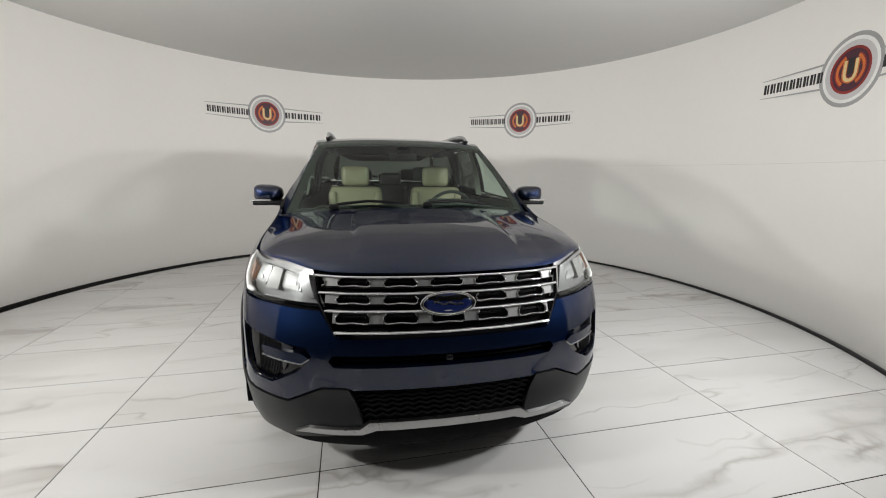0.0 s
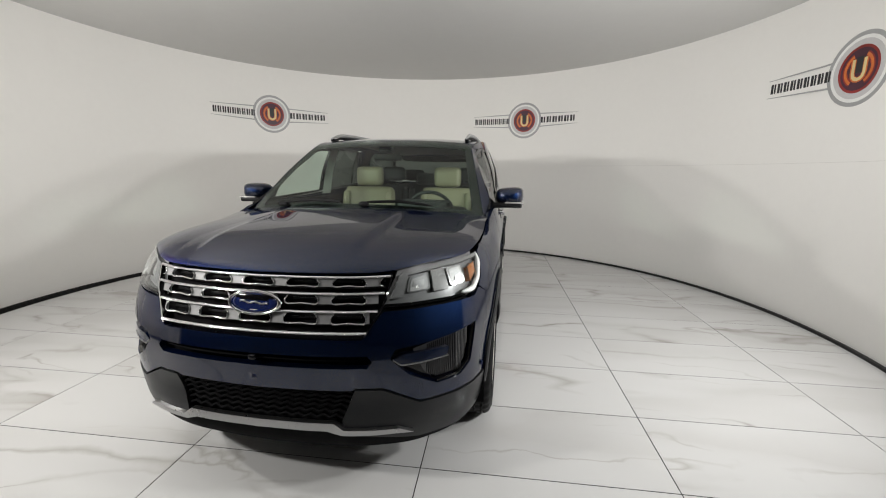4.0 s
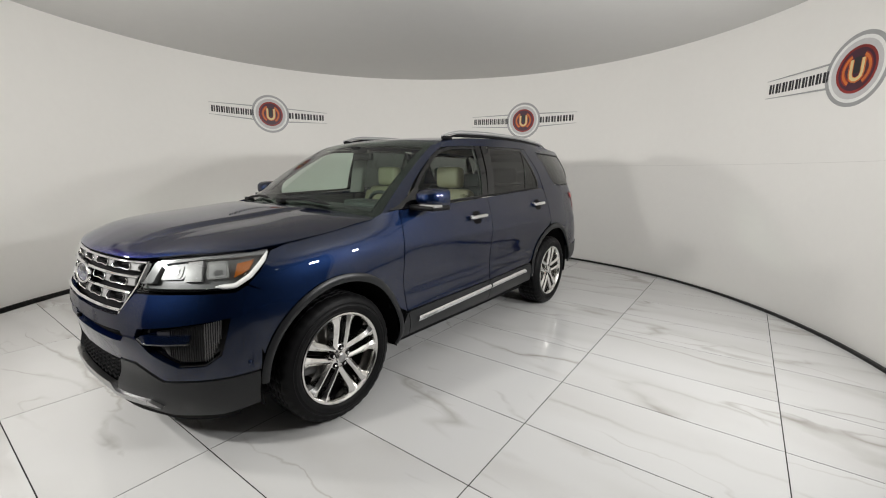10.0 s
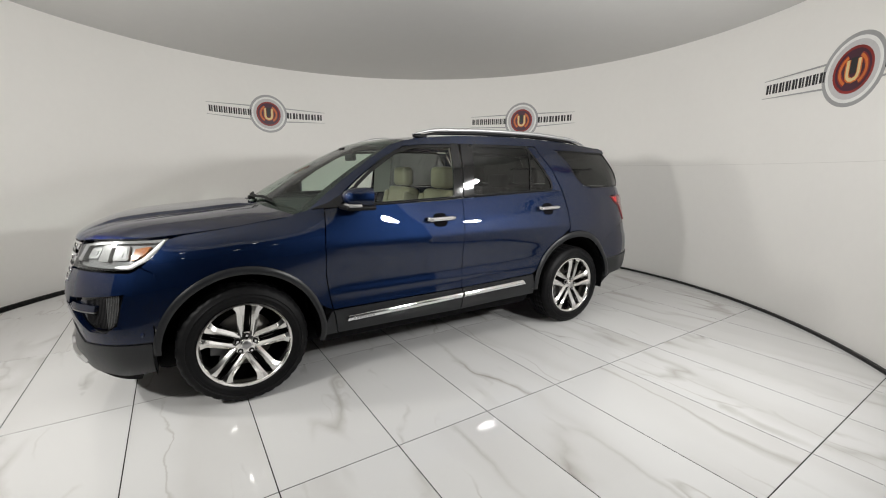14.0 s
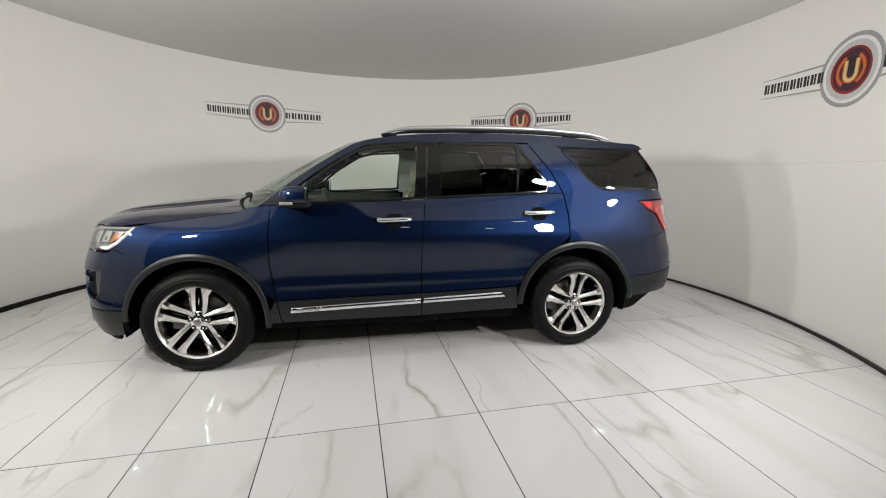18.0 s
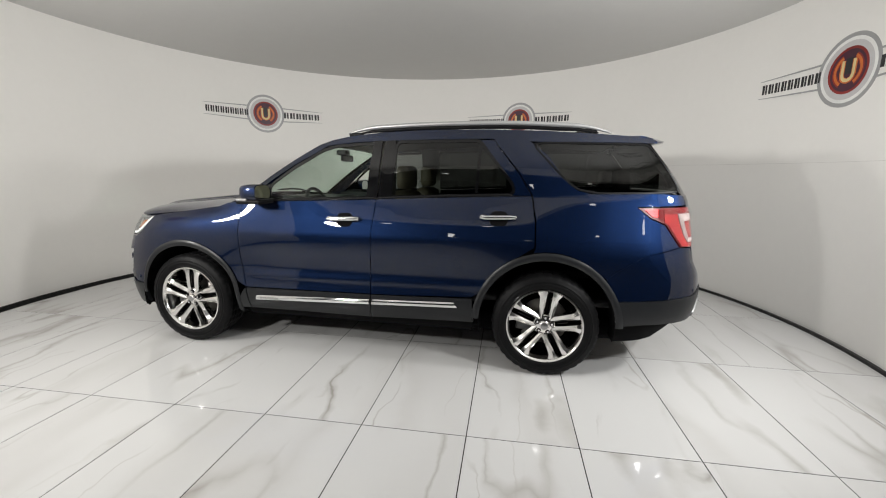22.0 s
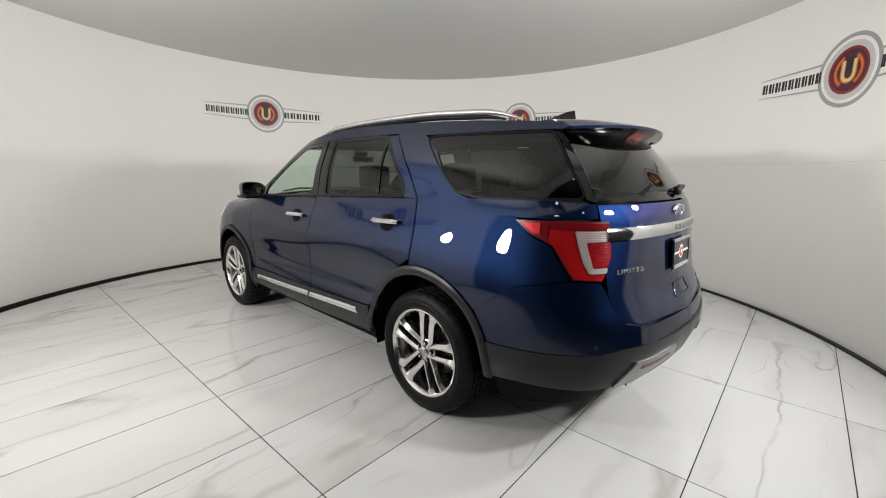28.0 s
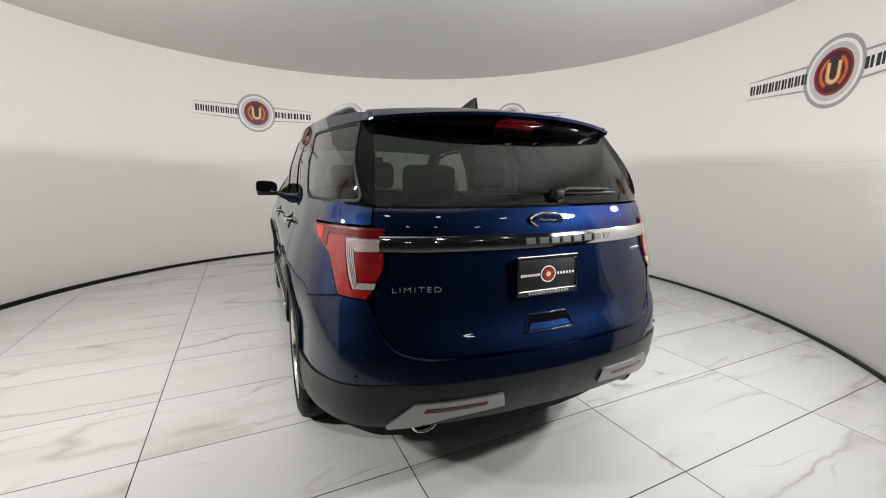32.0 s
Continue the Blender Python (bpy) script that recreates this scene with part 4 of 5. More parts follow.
def badge(parent, at, rx, rz, back, tilt=0.0):
    """An enamel oval with a chrome rim and a pale flourish."""
    turn = Matrix.Translation(at) @ Matrix.Rotation(math.pi if back else 0, 4, "Z") @ Matrix.Rotation(radians(tilt), 4, "Y")

    def oval(k0, k1, x0, x1, n=40):
        bm = bmesh.new()
        ring = []
        for j in range(n):
            a = 2 * math.pi * j / n
            c, s = math.cos(a), math.sin(a)
            ring.append([bm.verts.new((x, rx * k * c, rz * (k if k > .9 else k * .93) * s)) for k, x in ((k1, 0), (k1, x0), ((k0 + k1) / 2, x1), (k0, x0))])
        for j in range(n):
            p, q = ring[j], ring[(j + 1) % n]
            for i in range(3):
                bm.faces.new((p[i], p[i + 1], q[i + 1], q[i]))
        return bm, ring
    bm, _ = oval(.88, 1, .012, .017)
    rim = part("badge_rim", bm, CHROME, parent, "chrome oval rim")
    rim.matrix_local = turn
    bm, ring = oval(.5, .9, .011, .013)
    bm.faces.new([r[3] for r in ring])
    face = part("badge_face", bm, BLUE_OVAL, parent, "dark blue enamel oval")
    face.matrix_local = turn
    pts = [Vector((.0145, rx * (-.52 + 1.04 * t), rz * (.08 * math.sin(t * 14) * (1 - .5 * t) + .06 - .12 * t))) for t in span(0, 1, 48)]
    bm = bmesh.new()
    rows = [[bm.verts.new(p + Vector((d, 0, h * rz * (.075 + .03 * math.cos(k * .9))))) for h, d in ((-1, 0), (0, .001), (1, 0))] for k, p in enumerate(pts)]
    for p, q in zip(rows, rows[1:]):
        for j in (0, 1):
            bm.faces.new((p[j], p[j + 1], q[j + 1], q[j]))
    mark = part("badge_flourish", bm, SATIN, parent)
    mark.matrix_local = turn


def nose():
    A = [(0, .757), (.45, .757), (.535, .862), (.87, .868), (1.05, .868), (1.10, .895), (1.168, .862), (1.168, .70), (1.02, .758), (.80, .733), (.585, .712), (.562, .672), (.49, .665), (.47, .69), (0, .69)]
    B = [(0, .637), (.47, .637), (.49, .665), (.562, .672), (.64, .60), (.78, .533), (.90, .538), (.97, .583), (1.02, .758), (1.168, .70), (1.145, .62), (1.135, .478), (.70, .465), (.53, .540), (.42, .540), (.40, .528), (0, .528)]
    bumper = panel("front_bumper", [A, B, flip(A), flip(B)], wrap, PAINT, label="dark blue front bumper cover", both=False, gap=0, thick=.03, step=.04)[0]
    # grey lower bumper with the dark mesh opening and the silver skid bar
    L = [(.36, .40), (.415, .534), (.525, .534), (.695, .459), (1.13, .472), (1.125, .290), (.95, .266), (.70, .270), (.36, .33)]
    for s in (1, -1):
        panel("lower_bumper", L if s > 0 else flip(L), lambda u, z: wrap(u, z, .006), CLAD, bumper, "grey plastic lower bumper", both=False, thick=.03, step=.05)
    panel("chin_lip", [(-1.06, .310), (-.70, .31), (-.36, .345), (.36, .345), (.70, .31), (1.06, .310), (1.02, .235), (.78, .215), (.5, .20), (-.5, .20), (-.78, .215), (-1.02, .235)], lambda u, z: wrap(u, z, -.004), NEAR_BLACK, bumper, "black chin lip", both=False, thick=.02)
    skid = [(-.67, .322), (-.60, .358), (-.37, .366), (-.33, .398), (.33, .398), (.37, .366), (.60, .358), (.67, .322), (.60, .328), (.36, .334), (.30, .356), (-.30, .356), (-.36, .334), (-.60, .328)]
    panel("skid_bar", skid, lambda u, z: wrap(u, z, .022), SATIN, bumper, "satin silver skid bar", both=False, thick=.03, step=.03)
    mesh_poly = [(-.37, .39), (.37, .39), (.42, .53), (-.42, .53)]
    panel("mesh_backing", mesh_poly, lambda u, z: wrap(u, z, -.05), NEAR_BLACK, bumper, both=False, thick=0, gap=0)
    # wavy bars of the lower mesh
    for k in range(6):
        z = .408 + .022 * k
        h = .36 + .05 * k / 5
        rail_of([(u, z + (.006 if j % 2 else -.006)) for j, u in enumerate(span(-h, h, 26))], .006, .0055, wrap, both=False, n=78, out=-.012, taper=False, name="mesh_bar", material=NEAR_BLACK, parent=bumper)
    # narrow slot over the bumper bar
    panel("slot_backing", [(-.49, .63), (.49, .63), (.49, .70), (-.49, .70)], lambda u, z: wrap(u, z, -.045), NEAR_BLACK, bumper, both=False, thick=0, gap=0)
    rail_of([(-.47, .664), (.47, .664)], .012, .006, wrap, both=False, n=30, out=-.03, name="slot_blade", material=NEAR_BLACK, parent=bumper)
    part("front_camera", block((.02, .03, .022), wrap(0.0, .675, .002), .006), PIANO, bumper)
    # fog lamp pockets
    fog = [(.585, .712), (.80, .733), (1.02, .758), (.97, .583), (.90, .538), (.78, .533), (.64, .60), (.562, .672)]
    for s in (1, -1):
        w = lambda d: (lambda u, z: wrap(u, z, d))
        side = (lambda p: p) if s > 0 else flip
        pocket = panel("fog_pocket", side(fog), w(-.035), PIANO, bumper, "black fog lamp pocket", both=False, thick=0, gap=-.006, step=.04)[0]
        panel("pocket_blade", side(fillet([(.572, .668), (.60, .640), (.83, .648), (.845, .690), (.62, .690)], .012)), w(-.004), PAINT, pocket, "dark blue blade", both=False, thick=.03, step=.04)
        band("chrome_line", [(s * u, z) for u, z in ((.575, .663), (.61, .638), (.835, .645))], [(s * u, z) for u, z in ((.575, .668), (.612, .643), (.835, .650))], w(-.001), SATIN, pocket, both=False, n=20, m=1)
        panel("fog_lens", side(fillet([(.66, .700), (.80, .724), (.985, .745), (.955, .597), (.90, .553), (.79, .550), (.72, .585)], .012)), w(-.026), FOGGLASS, pocket, "ribbed clear fog lamp lens", both=False, thick=.01, step=.03)
        for k in range(23):
            u = .735 + .0106 * k
            top = .693 + (u - .66) * .16 + .002
            foot = max(.553, .60 - .6 * (u - .70)) if u < .93 else .58 + 2.0 * (u - .93)
            rail_of([(s * u, foot), (s * (u + .006), top)], .0022, .0022, wrap, both=False, n=8, out=-.025, taper=False, name="lens_rib", material=FOGRIB if u > .885 else BLACK, parent=pocket)
        band("chrome_line", [(s * u, z) for u, z in ((.78, .536), (.90, .541), (.967, .585), (1.012, .75))], [(s * u, z) for u, z in ((.78, .541), (.897, .546), (.961, .588), (1.006, .748))], w(-.006), PIANO, pocket, both=False, n=26, m=1)
        part("parking_sensor", block((.02, .02, .026), wrap(s * 1.085, .525, .0), .009), PAINT, bumper)
    # grille
    G = [(-.575, 1.008), (.575, 1.008), (.545, .90), (.46, .768), (-.46, .768), (-.545, .90)]
    back = panel("grille", G, lambda u, z: wrap(u, z, -.055), NEAR_BLACK, label="chrome barred grille with black openings", both=False, thick=0, gap=-.004)[0]

    def half(z):
        return .46 + (.575 - .46) * min(1, (z - .768) / .24) ** .8
    bars = (1.000, .935, .865, .783)
    for k, z in enumerate(bars):
        h = half(z) - .004
        band("chrome_bar", [(u, z - .006) for u in span(-h, h, 30)], [(u, z + .006) for u in span(-h, h, 30)], lambda u, zz, o=0: wrap(u, zz, .0 + o), CHROME, back, "chrome grille bar", n=60, m=6, thick=.008, both=False, bulge=.009)
    for k in range(3):
        z1, zn = bars[k] - .0075, bars[k + 1]
        z0 = z1 - .56 * (z1 - zn)
        zm, h = z0 * .55 + z1 * .45, half(z0) - .012
        for j in range(-3, 3):
            u = (j + .5) * .197
            if abs(u) < .15 and k == 1:
                continue
            tooth = [(u - .050, z1), (u - .036, z1 - .004), (u - .027, z1 - .012), (u - .025, zm), (u - .028, z0 + .004), (u - .036, z0), (u + .036, z0), (u + .028, z0 + .004), (u + .025, zm), (u + .027, z1 - .012), (u + .036, z1 - .004), (u + .050, z1)]
            tooth = [(max(-h, min(h, a)), b) for a, b in tooth]
            panel("grille_tooth", tooth, lambda a, b: wrap(a, b, -.006), TOOTH, back, both=False, thick=.008, step=.06, gap=.001)
        for j in range(-3, 4):
            u = j * .197
            if j == 0 and k == 1:
                continue
            lip = [(u - .060, z1 - .003), (u - .069, z1 - .012), (u - .072, zm), (u - .069, z0 + .004), (u - .056, z0), (u, z0 + .005), (u + .056, z0), (u + .069, z0 + .004), (u + .072, zm), (u + .069, z1 - .012), (u + .060, z1 - .003)]
            lip = [p for p in lip if abs(p[0]) < h]
            if len(lip) < 3:
                continue
            rail_of(lip, .003, .0032, wrap, both=False, n=40, out=-.003, taper=False, name="opening_lip", material=CHROME, parent=back)
            panel("opening_blade", [(p, q) for p, q in ((max(-h, u - .05), zm - .005), (min(h, u + .05), zm - .005), (min(h, u + .05), zm + .003), (max(-h, u - .05), zm + .003))], lambda a, b: wrap(a, b, -.03), BLACK, back, both=False, thick=.01, gap=0)
        band("grille_slat", [(u, z0 - .012) for u in span(-h, h, 20)], [(u, z0 - .003) for u in span(-h, h, 20)], lambda u, z: wrap(u, z, -.028), BLACK, back, n=40, m=1, thick=.01, both=False)
    band("chrome_edge", [(.578, 1.008), (.548, .90), (.463, .766)], [(.570, 1.004), (.540, .90), (.456, .770)], lambda u, z: wrap(u, z, .002), CHROME, back, n=20, m=1, thick=.02)
    P = Vector(wrap(0, .892))
    badge(back, (P.x - .004, 0, .892), .118, .052, False, -12)
    part("badge_mount", block((.04, .20, .085), (P.x - .015, 0, .892), .03), PIANO, back)
    # headlamps
    lamp = [(.528, .870), (.603, 1.008), (.90, 1.034), (1.238, 1.043), (1.16, .955), (1.06, .884), (.87, .874)]
    for s in (1, -1):
        side = (lambda p: p) if s > 0 else flip
        w = lambda d: (lambda u, z: wrap(u, z, d))
        h = panel("headlamp", side(lamp), w(-.038), LAMP_CHROME, label="clear headlamp with amber side marker", both=False, thick=0, gap=-.003)[0]
        panel("lamp_base", side([(.530, .872), (.540, .890), (.95, .893), (1.03, .897), (1.11, .935), (1.06, .886), (.87, .876)]), w(-.012), PIANO, h, "black lamp base", both=False, thick=.03, step=.04)
        panel("lamp_frame", side([(.56, .905), (.607, 1.003), (.66, 1.0), (.625, .91)]), w(-.006), LAMP_CHROME, h, both=False, thick=.03, step=.04)
        panel("lamp_frame", side([(.607, 1.004), (.90, 1.031), (1.225, 1.039), (1.20, 1.022), (.90, 1.014), (.62, .99)]), w(-.006), LAMP_CHROME, h, both=False, thick=.03, step=.04)
        panel("lamp_bowl", side(fillet([(.64, .92), (.66, .985), (.80, 1.0), (.79, .925)], .02)), w(-.024), LAMP_CHROME, h, both=False, thick=.02, step=.04)
        panel("light_block", side([(.795, .918), (.80, 1.005), (.885, 1.012), (.89, .92)]), w(-.012), LAMP_WHITE, h, "white light guide block", both=False, thick=.03, step=.04)
        panel("lamp_bowl", side(fillet([(.905, .925), (.905, 1.005), (1.03, 1.01), (1.03, .93)], .02)), w(-.022), LAMP_WHITE, h, both=False, thick=.02, step=.04)
        for q in ([(.655, .925), (.672, .978), (.782, .990), (.775, .930)], [(.918, .932), (.918, .998), (1.018, 1.003), (1.018, .938)]):
            panel("reflector_bowl", side(fillet(q, .018)), w(-.0205), BOWL, h, "silvered bowl", both=False, thick=.004, step=.03)
            panel("bulb_shade", side(fillet([(q[0][0] + .022, .945), (q[0][0] + .030, .968), (q[2][0] - .022, .974), (q[2][0] - .028, .947)], .008)), w(-.0165), SATIN, h, both=False, thick=.004, step=.03)
        panel("side_marker", side([(1.045, .928), (1.07, .995), (1.155, 1.008), (1.125, .962)]), w(-.010), AMBER, h, "amber side marker", both=False, thick=.03, step=.03)
        rail_of([(s * u, z) for u, z in ((.96, .898), (1.05, .898), (1.12, .935), (1.19, 1.0), (1.222, 1.036))], .012, .012, wrap, both=False, n=26, out=-.008, name="light_guide", material=SIGN_WHITE, parent=h, label="pale light guide tube")
        panel("lens", side(lamp), w(.002), CLEAR, h, "clear lens", both=False, thick=0, gap=.002)


nose()


# ---- tail ----
TU = 5.50


def ledge(u, z, out=0.0):
    """The rear bumper stands proud of the tailgate, fading into the quarters."""
    d = min(u, 2 * UEND - u)
    k, j = min(1, max(0, (d - 5.05) / .40)), min(1, max(0, (.86 - z) / .10))
    return wrap(u, z, out + .013 * k * k * (3 - 2 * k) * j * j * (3 - 2 * j))


def tail():
    gate_poly = [(TU, 1.290), (TU + .02, 1.10), (TU + .035, .89), (TU + .075, .805), (TU + .135, .752), (TU + .25, .728), (UEND, .722)]
    gate_poly = gate_poly + [(2 * UEND - u, z) for u, z in gate_poly[-2::-1]]
    gate = panel("tailgate", gate_poly, wrap, PAINT, label="dark blue tailgate", both=False, thick=.025)[0]
    # bumper: painted upper, grey lower
    U = [(ux(-1.82), .738), (ux(-1.9), .80), (ux(-2.05), .90), (5.345, .949), (5.495, .943), (TU + .032, .89), (TU + .072, .805), (TU + .132, .748), (TU + .25, .723), (UEND, .717), (UEND, .640), (5.62, .640), (5.49, .628), (5.2, .605), (4.90, .588), (4.868, .64)]
    up = panel("rear_bumper", [U, [(2 * UEND - u, z) for u, z in U[::-1]]], ledge, PAINT, label="dark blue rear bumper cover", both=False, gap=0, thick=.03)[0]
    step_u = [(TU + .072, .805), (TU + .10, .775), (TU + .132, .748), (TU + .19, .735), (TU + .25, .723), (UEND, .717)]
    step_u += [(2 * UEND - u, z) for u, z in step_u[-2::-1]]
    band("bumper_step", [wrap(u, z + .010, -.014) for u, z in step_u], [ledge(u, z + .001, -.001) for u, z in step_u], None, PAINT, up, "dark blue bumper step", n=60, m=2, thick=0, both=False)
    Lw = [(4.90, .585), (5.2, .602), (5.49, .625), (5.62, .637), (UEND, .637), (UEND, .468), (5.75, .455), (5.5, .446), (5.1, .432), (4.93, .412)]
    low = panel("lower_bumper", [Lw, [(2 * UEND - u, z) for u, z in Lw[::-1]]], lambda u, z: ledge(u, z, .008), CLAD, up, "grey plastic lower bumper", both=False, gap=0, thick=.05)[0]
    for s in (1, -1):
        m = (lambda L: L) if s > 0 else (lambda L: [(2 * UEND - u, z) for u, z in L[::-1]])
        ins = m([(5.585, .436), (5.575, .458), (5.69, .566), (6.03, .577), (6.045, .510), (5.82, .488), (5.69, .452)])
        si = panel("silver_insert", ins, lambda u, z: ledge(u, z, .018), INSERT, up, "satin silver bumper insert", both=False, thick=.03)[0]
        panel("reflector", m(fillet([(5.715, .522), (5.73, .543), (5.97, .549), (5.96, .531)], .008)), lambda u, z: ledge(u, z, .021), REFLECTOR, si, "dark red reflector strip", both=False, thick=.01, step=.06)
        P = Vector(ledge(m([(5.73, .42)])[0][0], .40, .0))
        bm = lathe([(.030, -.2), (.040, -.02), (.042, .0), (.038, .002), (.034, -.01), (.032, -.12), (.0, -.12)], 28)
        for v in bm.verts:
            v.co.x *= 1.35
        bmesh.ops.rotate(bm, verts=bm.verts, cent=(0, 0, 0), matrix=Matrix.Rotation(radians(90), 3, "Z"))
        bmesh.ops.translate(bm, verts=bm.verts, vec=P + Vector((-.004, 0, .040)))
        part("exhaust_tip", bm, CHROME, up, "chrome oval exhaust tip")
        for u in (4.99, 5.47):
            part("parking_sensor", block((.016, .020, .020), ledge(m([(u, .56)])[0][0], .66 if u > 5.2 else .53, -.003), .007), PAINT if u > 5.2 else CLAD, up)
        # tail lamp
        tl = [(5.02, 1.210), (5.30, 1.216), (5.565, 1.217), (5.565, 1.08), (5.50, .948), (5.35, .955), (5.235, 1.102), (5.112, 1.145)]
        sub = panel("tail_lamp", m(tl), lambda u, z: wrap(u, z, .004), LAMP_BED, label="red tail lamp with clear hook-shaped insert", both=False, thick=.03, gap=.002)[0]
        for poly, material, label, out in (([(5.065, 1.199), (5.165, 1.203), (5.165, 1.150), (5.125, 1.154)], LAMP_BRIGHT, "bright red side reflector", .010),
                                           ([(5.172, 1.203), (5.213, 1.205), (5.213, 1.128), (5.172, 1.147)], LAMP_DARKRED, "deep red upper lens", .009),
                                           ([(5.220, 1.206), (5.560, 1.207), (5.560, 1.180), (5.220, 1.178)], LAMP_DARKRED, "deep red upper edge", .009),
                                           ([(5.220, 1.173), (5.342, 1.173), (5.364, 1.100), (5.391, 1.030), (5.424, .981), (5.522, .982), (5.498, .957), (5.36, .962), (5.250, 1.104), (5.220, 1.118)], LAMP_RED, "red lower lens", .009),
                                           ([(5.350, 1.172), (5.560, 1.174), (5.560, 1.128), (5.414, 1.124), (5.426, 1.066), (5.450, 1.010), (5.536, 1.011), (5.526, .987), (5.430, .987), (5.399, 1.034), (5.371, 1.102)], LAMP_PINK, "clear ribbed hook", .010),
                                           ([(5.421, 1.119), (5.560, 1.123), (5.560, 1.060), (5.534, 1.017), (5.455, 1.016), (5.432, 1.068)], LAMP_RED, "red inner lens", .012)):
            panel("lamp_insert", m(fillet(poly, .006)), lambda u, z, o=out: wrap(u, z, o), material, sub, label, both=False, thick=.006, gap=0, step=.04)
        for k in range(5):
            z = 1.136 + .008 * k
            rail_of(m([(5.364, z), (5.556, z + .002)]), .0018, .0015, wrap, both=False, n=10, out=.0112, taper=False, name="lamp_rib", material=LAMP_RIB, parent=sub)
        for k in range(4):
            o = .010 * k
            rail_of(m([(5.362 + o * 1.3, 1.160), (5.381 + o * 1.2, 1.10), (5.436 + o * .5, .992 + o * .4)]), .0018, .0015, wrap, both=False, n=12, out=.0112, taper=False, name="lamp_rib", material=LAMP_RIB, parent=sub)
        for k in range(7):
            z = 1.045 + .011 * k
            rail_of(m([(5.440 + max(0, 1.075 - z) * .4, z), (5.556 - max(0, 1.075 - z) * .7, z + .002)]), .0015, .0015, wrap, both=False, n=10, out=.0132, taper=False, name="lamp_rib", material=LAMP_DARKRED, parent=sub)
        panel("lens", m(tl), lambda u, z: wrap(u, z, .018), REDLENS, sub, "red tinted clear lens", both=False, thick=0, gap=.002)
    # chrome strip, badge, plate and handle on the tailgate
    g0 = TU + .045
    us = span(g0, 2 * UEND - g0, 40)
    strip = band("chrome_strip", [(u, 1.128) for u in us], [(u, 1.186) for u in us], lambda u, z, o=0: wrap(u, z, .012 + o), CHROME, gate, "broad chrome strip", n=60, m=6, thick=.02, both=False, bulge=.006)[0]
    for k in range(8):
        u = ur(-.12) - .0 + (k - 3.5) * .062
        panel("lettering_bar", [(u - .021, 1.144), (u + .021, 1.144), (u + .021, 1.171), (u - .021, 1.171)], lambda a, b: wrap(a, b, .0205), SATIN, strip, both=False, thick=.004, gap=0)
    P = Vector(wrap(ur(0), 1.25))
    badge(gate, (P.x + .004, 0.0, 1.240), .084, .034, True, 10)
    P = wrap(ur(.575), .984, .001)
    Q, R = Vector(wrap(ur(.48), 1.015)), Vector(wrap(ur(.69), 1.015))
    along = (Q - R).normalized()
    out = Vector((along.y, -along.x, 0)).normalized()
    out = out if out.x < 0 else -out
    up3 = out.cross(along)
    m4 = Matrix((along, up3 if up3.z > 0 else -up3, out)).transposed().to_4x4()
    m4 = m4 @ Matrix.Diagonal((.94, .64, 1, 1))
    m4.translation = P
    text_mesh("lettering", "LIMITED", .047, .003, m4, LETTER, gate, "chrome LIMITED lettering")
    for k in range(4):
        part("lettering_bar", block((.006, .018, .012), wrap(ur(-.56 - .024 * k), 1.075, .003), .002), SATIN, gate)
    # plate in a chrome frame
    px = wrap(ur(0), 1.02)[0]
    tilt = Matrix.Translation((px - .012, .006, 1.012)) @ Matrix.Rotation(radians(3), 4, "Y") @ Matrix.Diagonal((1, .97, .88, 1))
    frame_bm = bmesh.new()
    for size, at in (((.014, .318, .022), (0, 0, .083)), ((.014, .318, .026), (0, 0, -.081)), ((.014, .012, .16), (0, .153, 0)), ((.014, .012, .16), (0, -.153, 0))):
        block(size, at, .004, 1, frame_bm)
    fr = part("plate_frame", sharp(frame_bm), CHROME, gate, "chrome plate frame")
    fr.matrix_local = tilt
    pl = part("plate", block((.006, .30, .15), (.002, 0, 0), .001), PLATE, gate, "black dealer plate with round emblem")
    pl.matrix_local = tilt

    def on_plate(name, bm, material):
        o = part(name, bm, material, gate, smooth=False)
        o.matrix_local = tilt
    for r, x, material in ((.040, -.0015, SIGN_WHITE), (.034, -.0022, SIGN_DARK), (.030, -.003, SIGN_RED), (.012, -.0036, SIGN_GOLD)):
        bm = bmesh.new()
        bmesh.ops.create_circle(bm, cap_ends=True, segments=32, radius=r, matrix=Matrix.Translation((x, 0, .004)) @ Matrix.Rotation(radians(90), 4, "Y"))
        on_plate("plate_emblem", bm, material)
    for d, n in ((1, 9), (-1, 6)):
        for k in range(n):
            w = .098 / n
            on_plate("lettering_bar", block((.001, w * .6, .012), (-.0018, d * (.044 + (k + .5) * w), .004), 0), SIGN_WHITE)
    for k in range(14):
        on_plate("lettering_bar", block((.001, .009, .011), (-.0078, .10 - .0155 * k, -.081), 0), SIGN_GREY)
    # black patch laid on the blue gate: the handle recess's shade as colour
    pocket = panel("gate_handle", fillet([(ur(.125), .785), (ur(.098), .850), (ur(-.098), .850), (ur(-.125), .785)], .008), lambda u, z: wrap(u, z, .0015), PIANO, gate, "flat black patch painting the shade of the tailgate handle recess", both=False, thick=0, gap=0, step=.05)[0]
    panel("pull_lip", [(ur(.112), .792), (ur(.090), .815), (ur(-.090), .815), (ur(-.112), .792)], lambda u, z: wrap(u, z, .003 + .10 * (.815 - z)), PAINT, pocket, "dark blue pull lip", both=False, thick=.004, gap=0, step=.05)
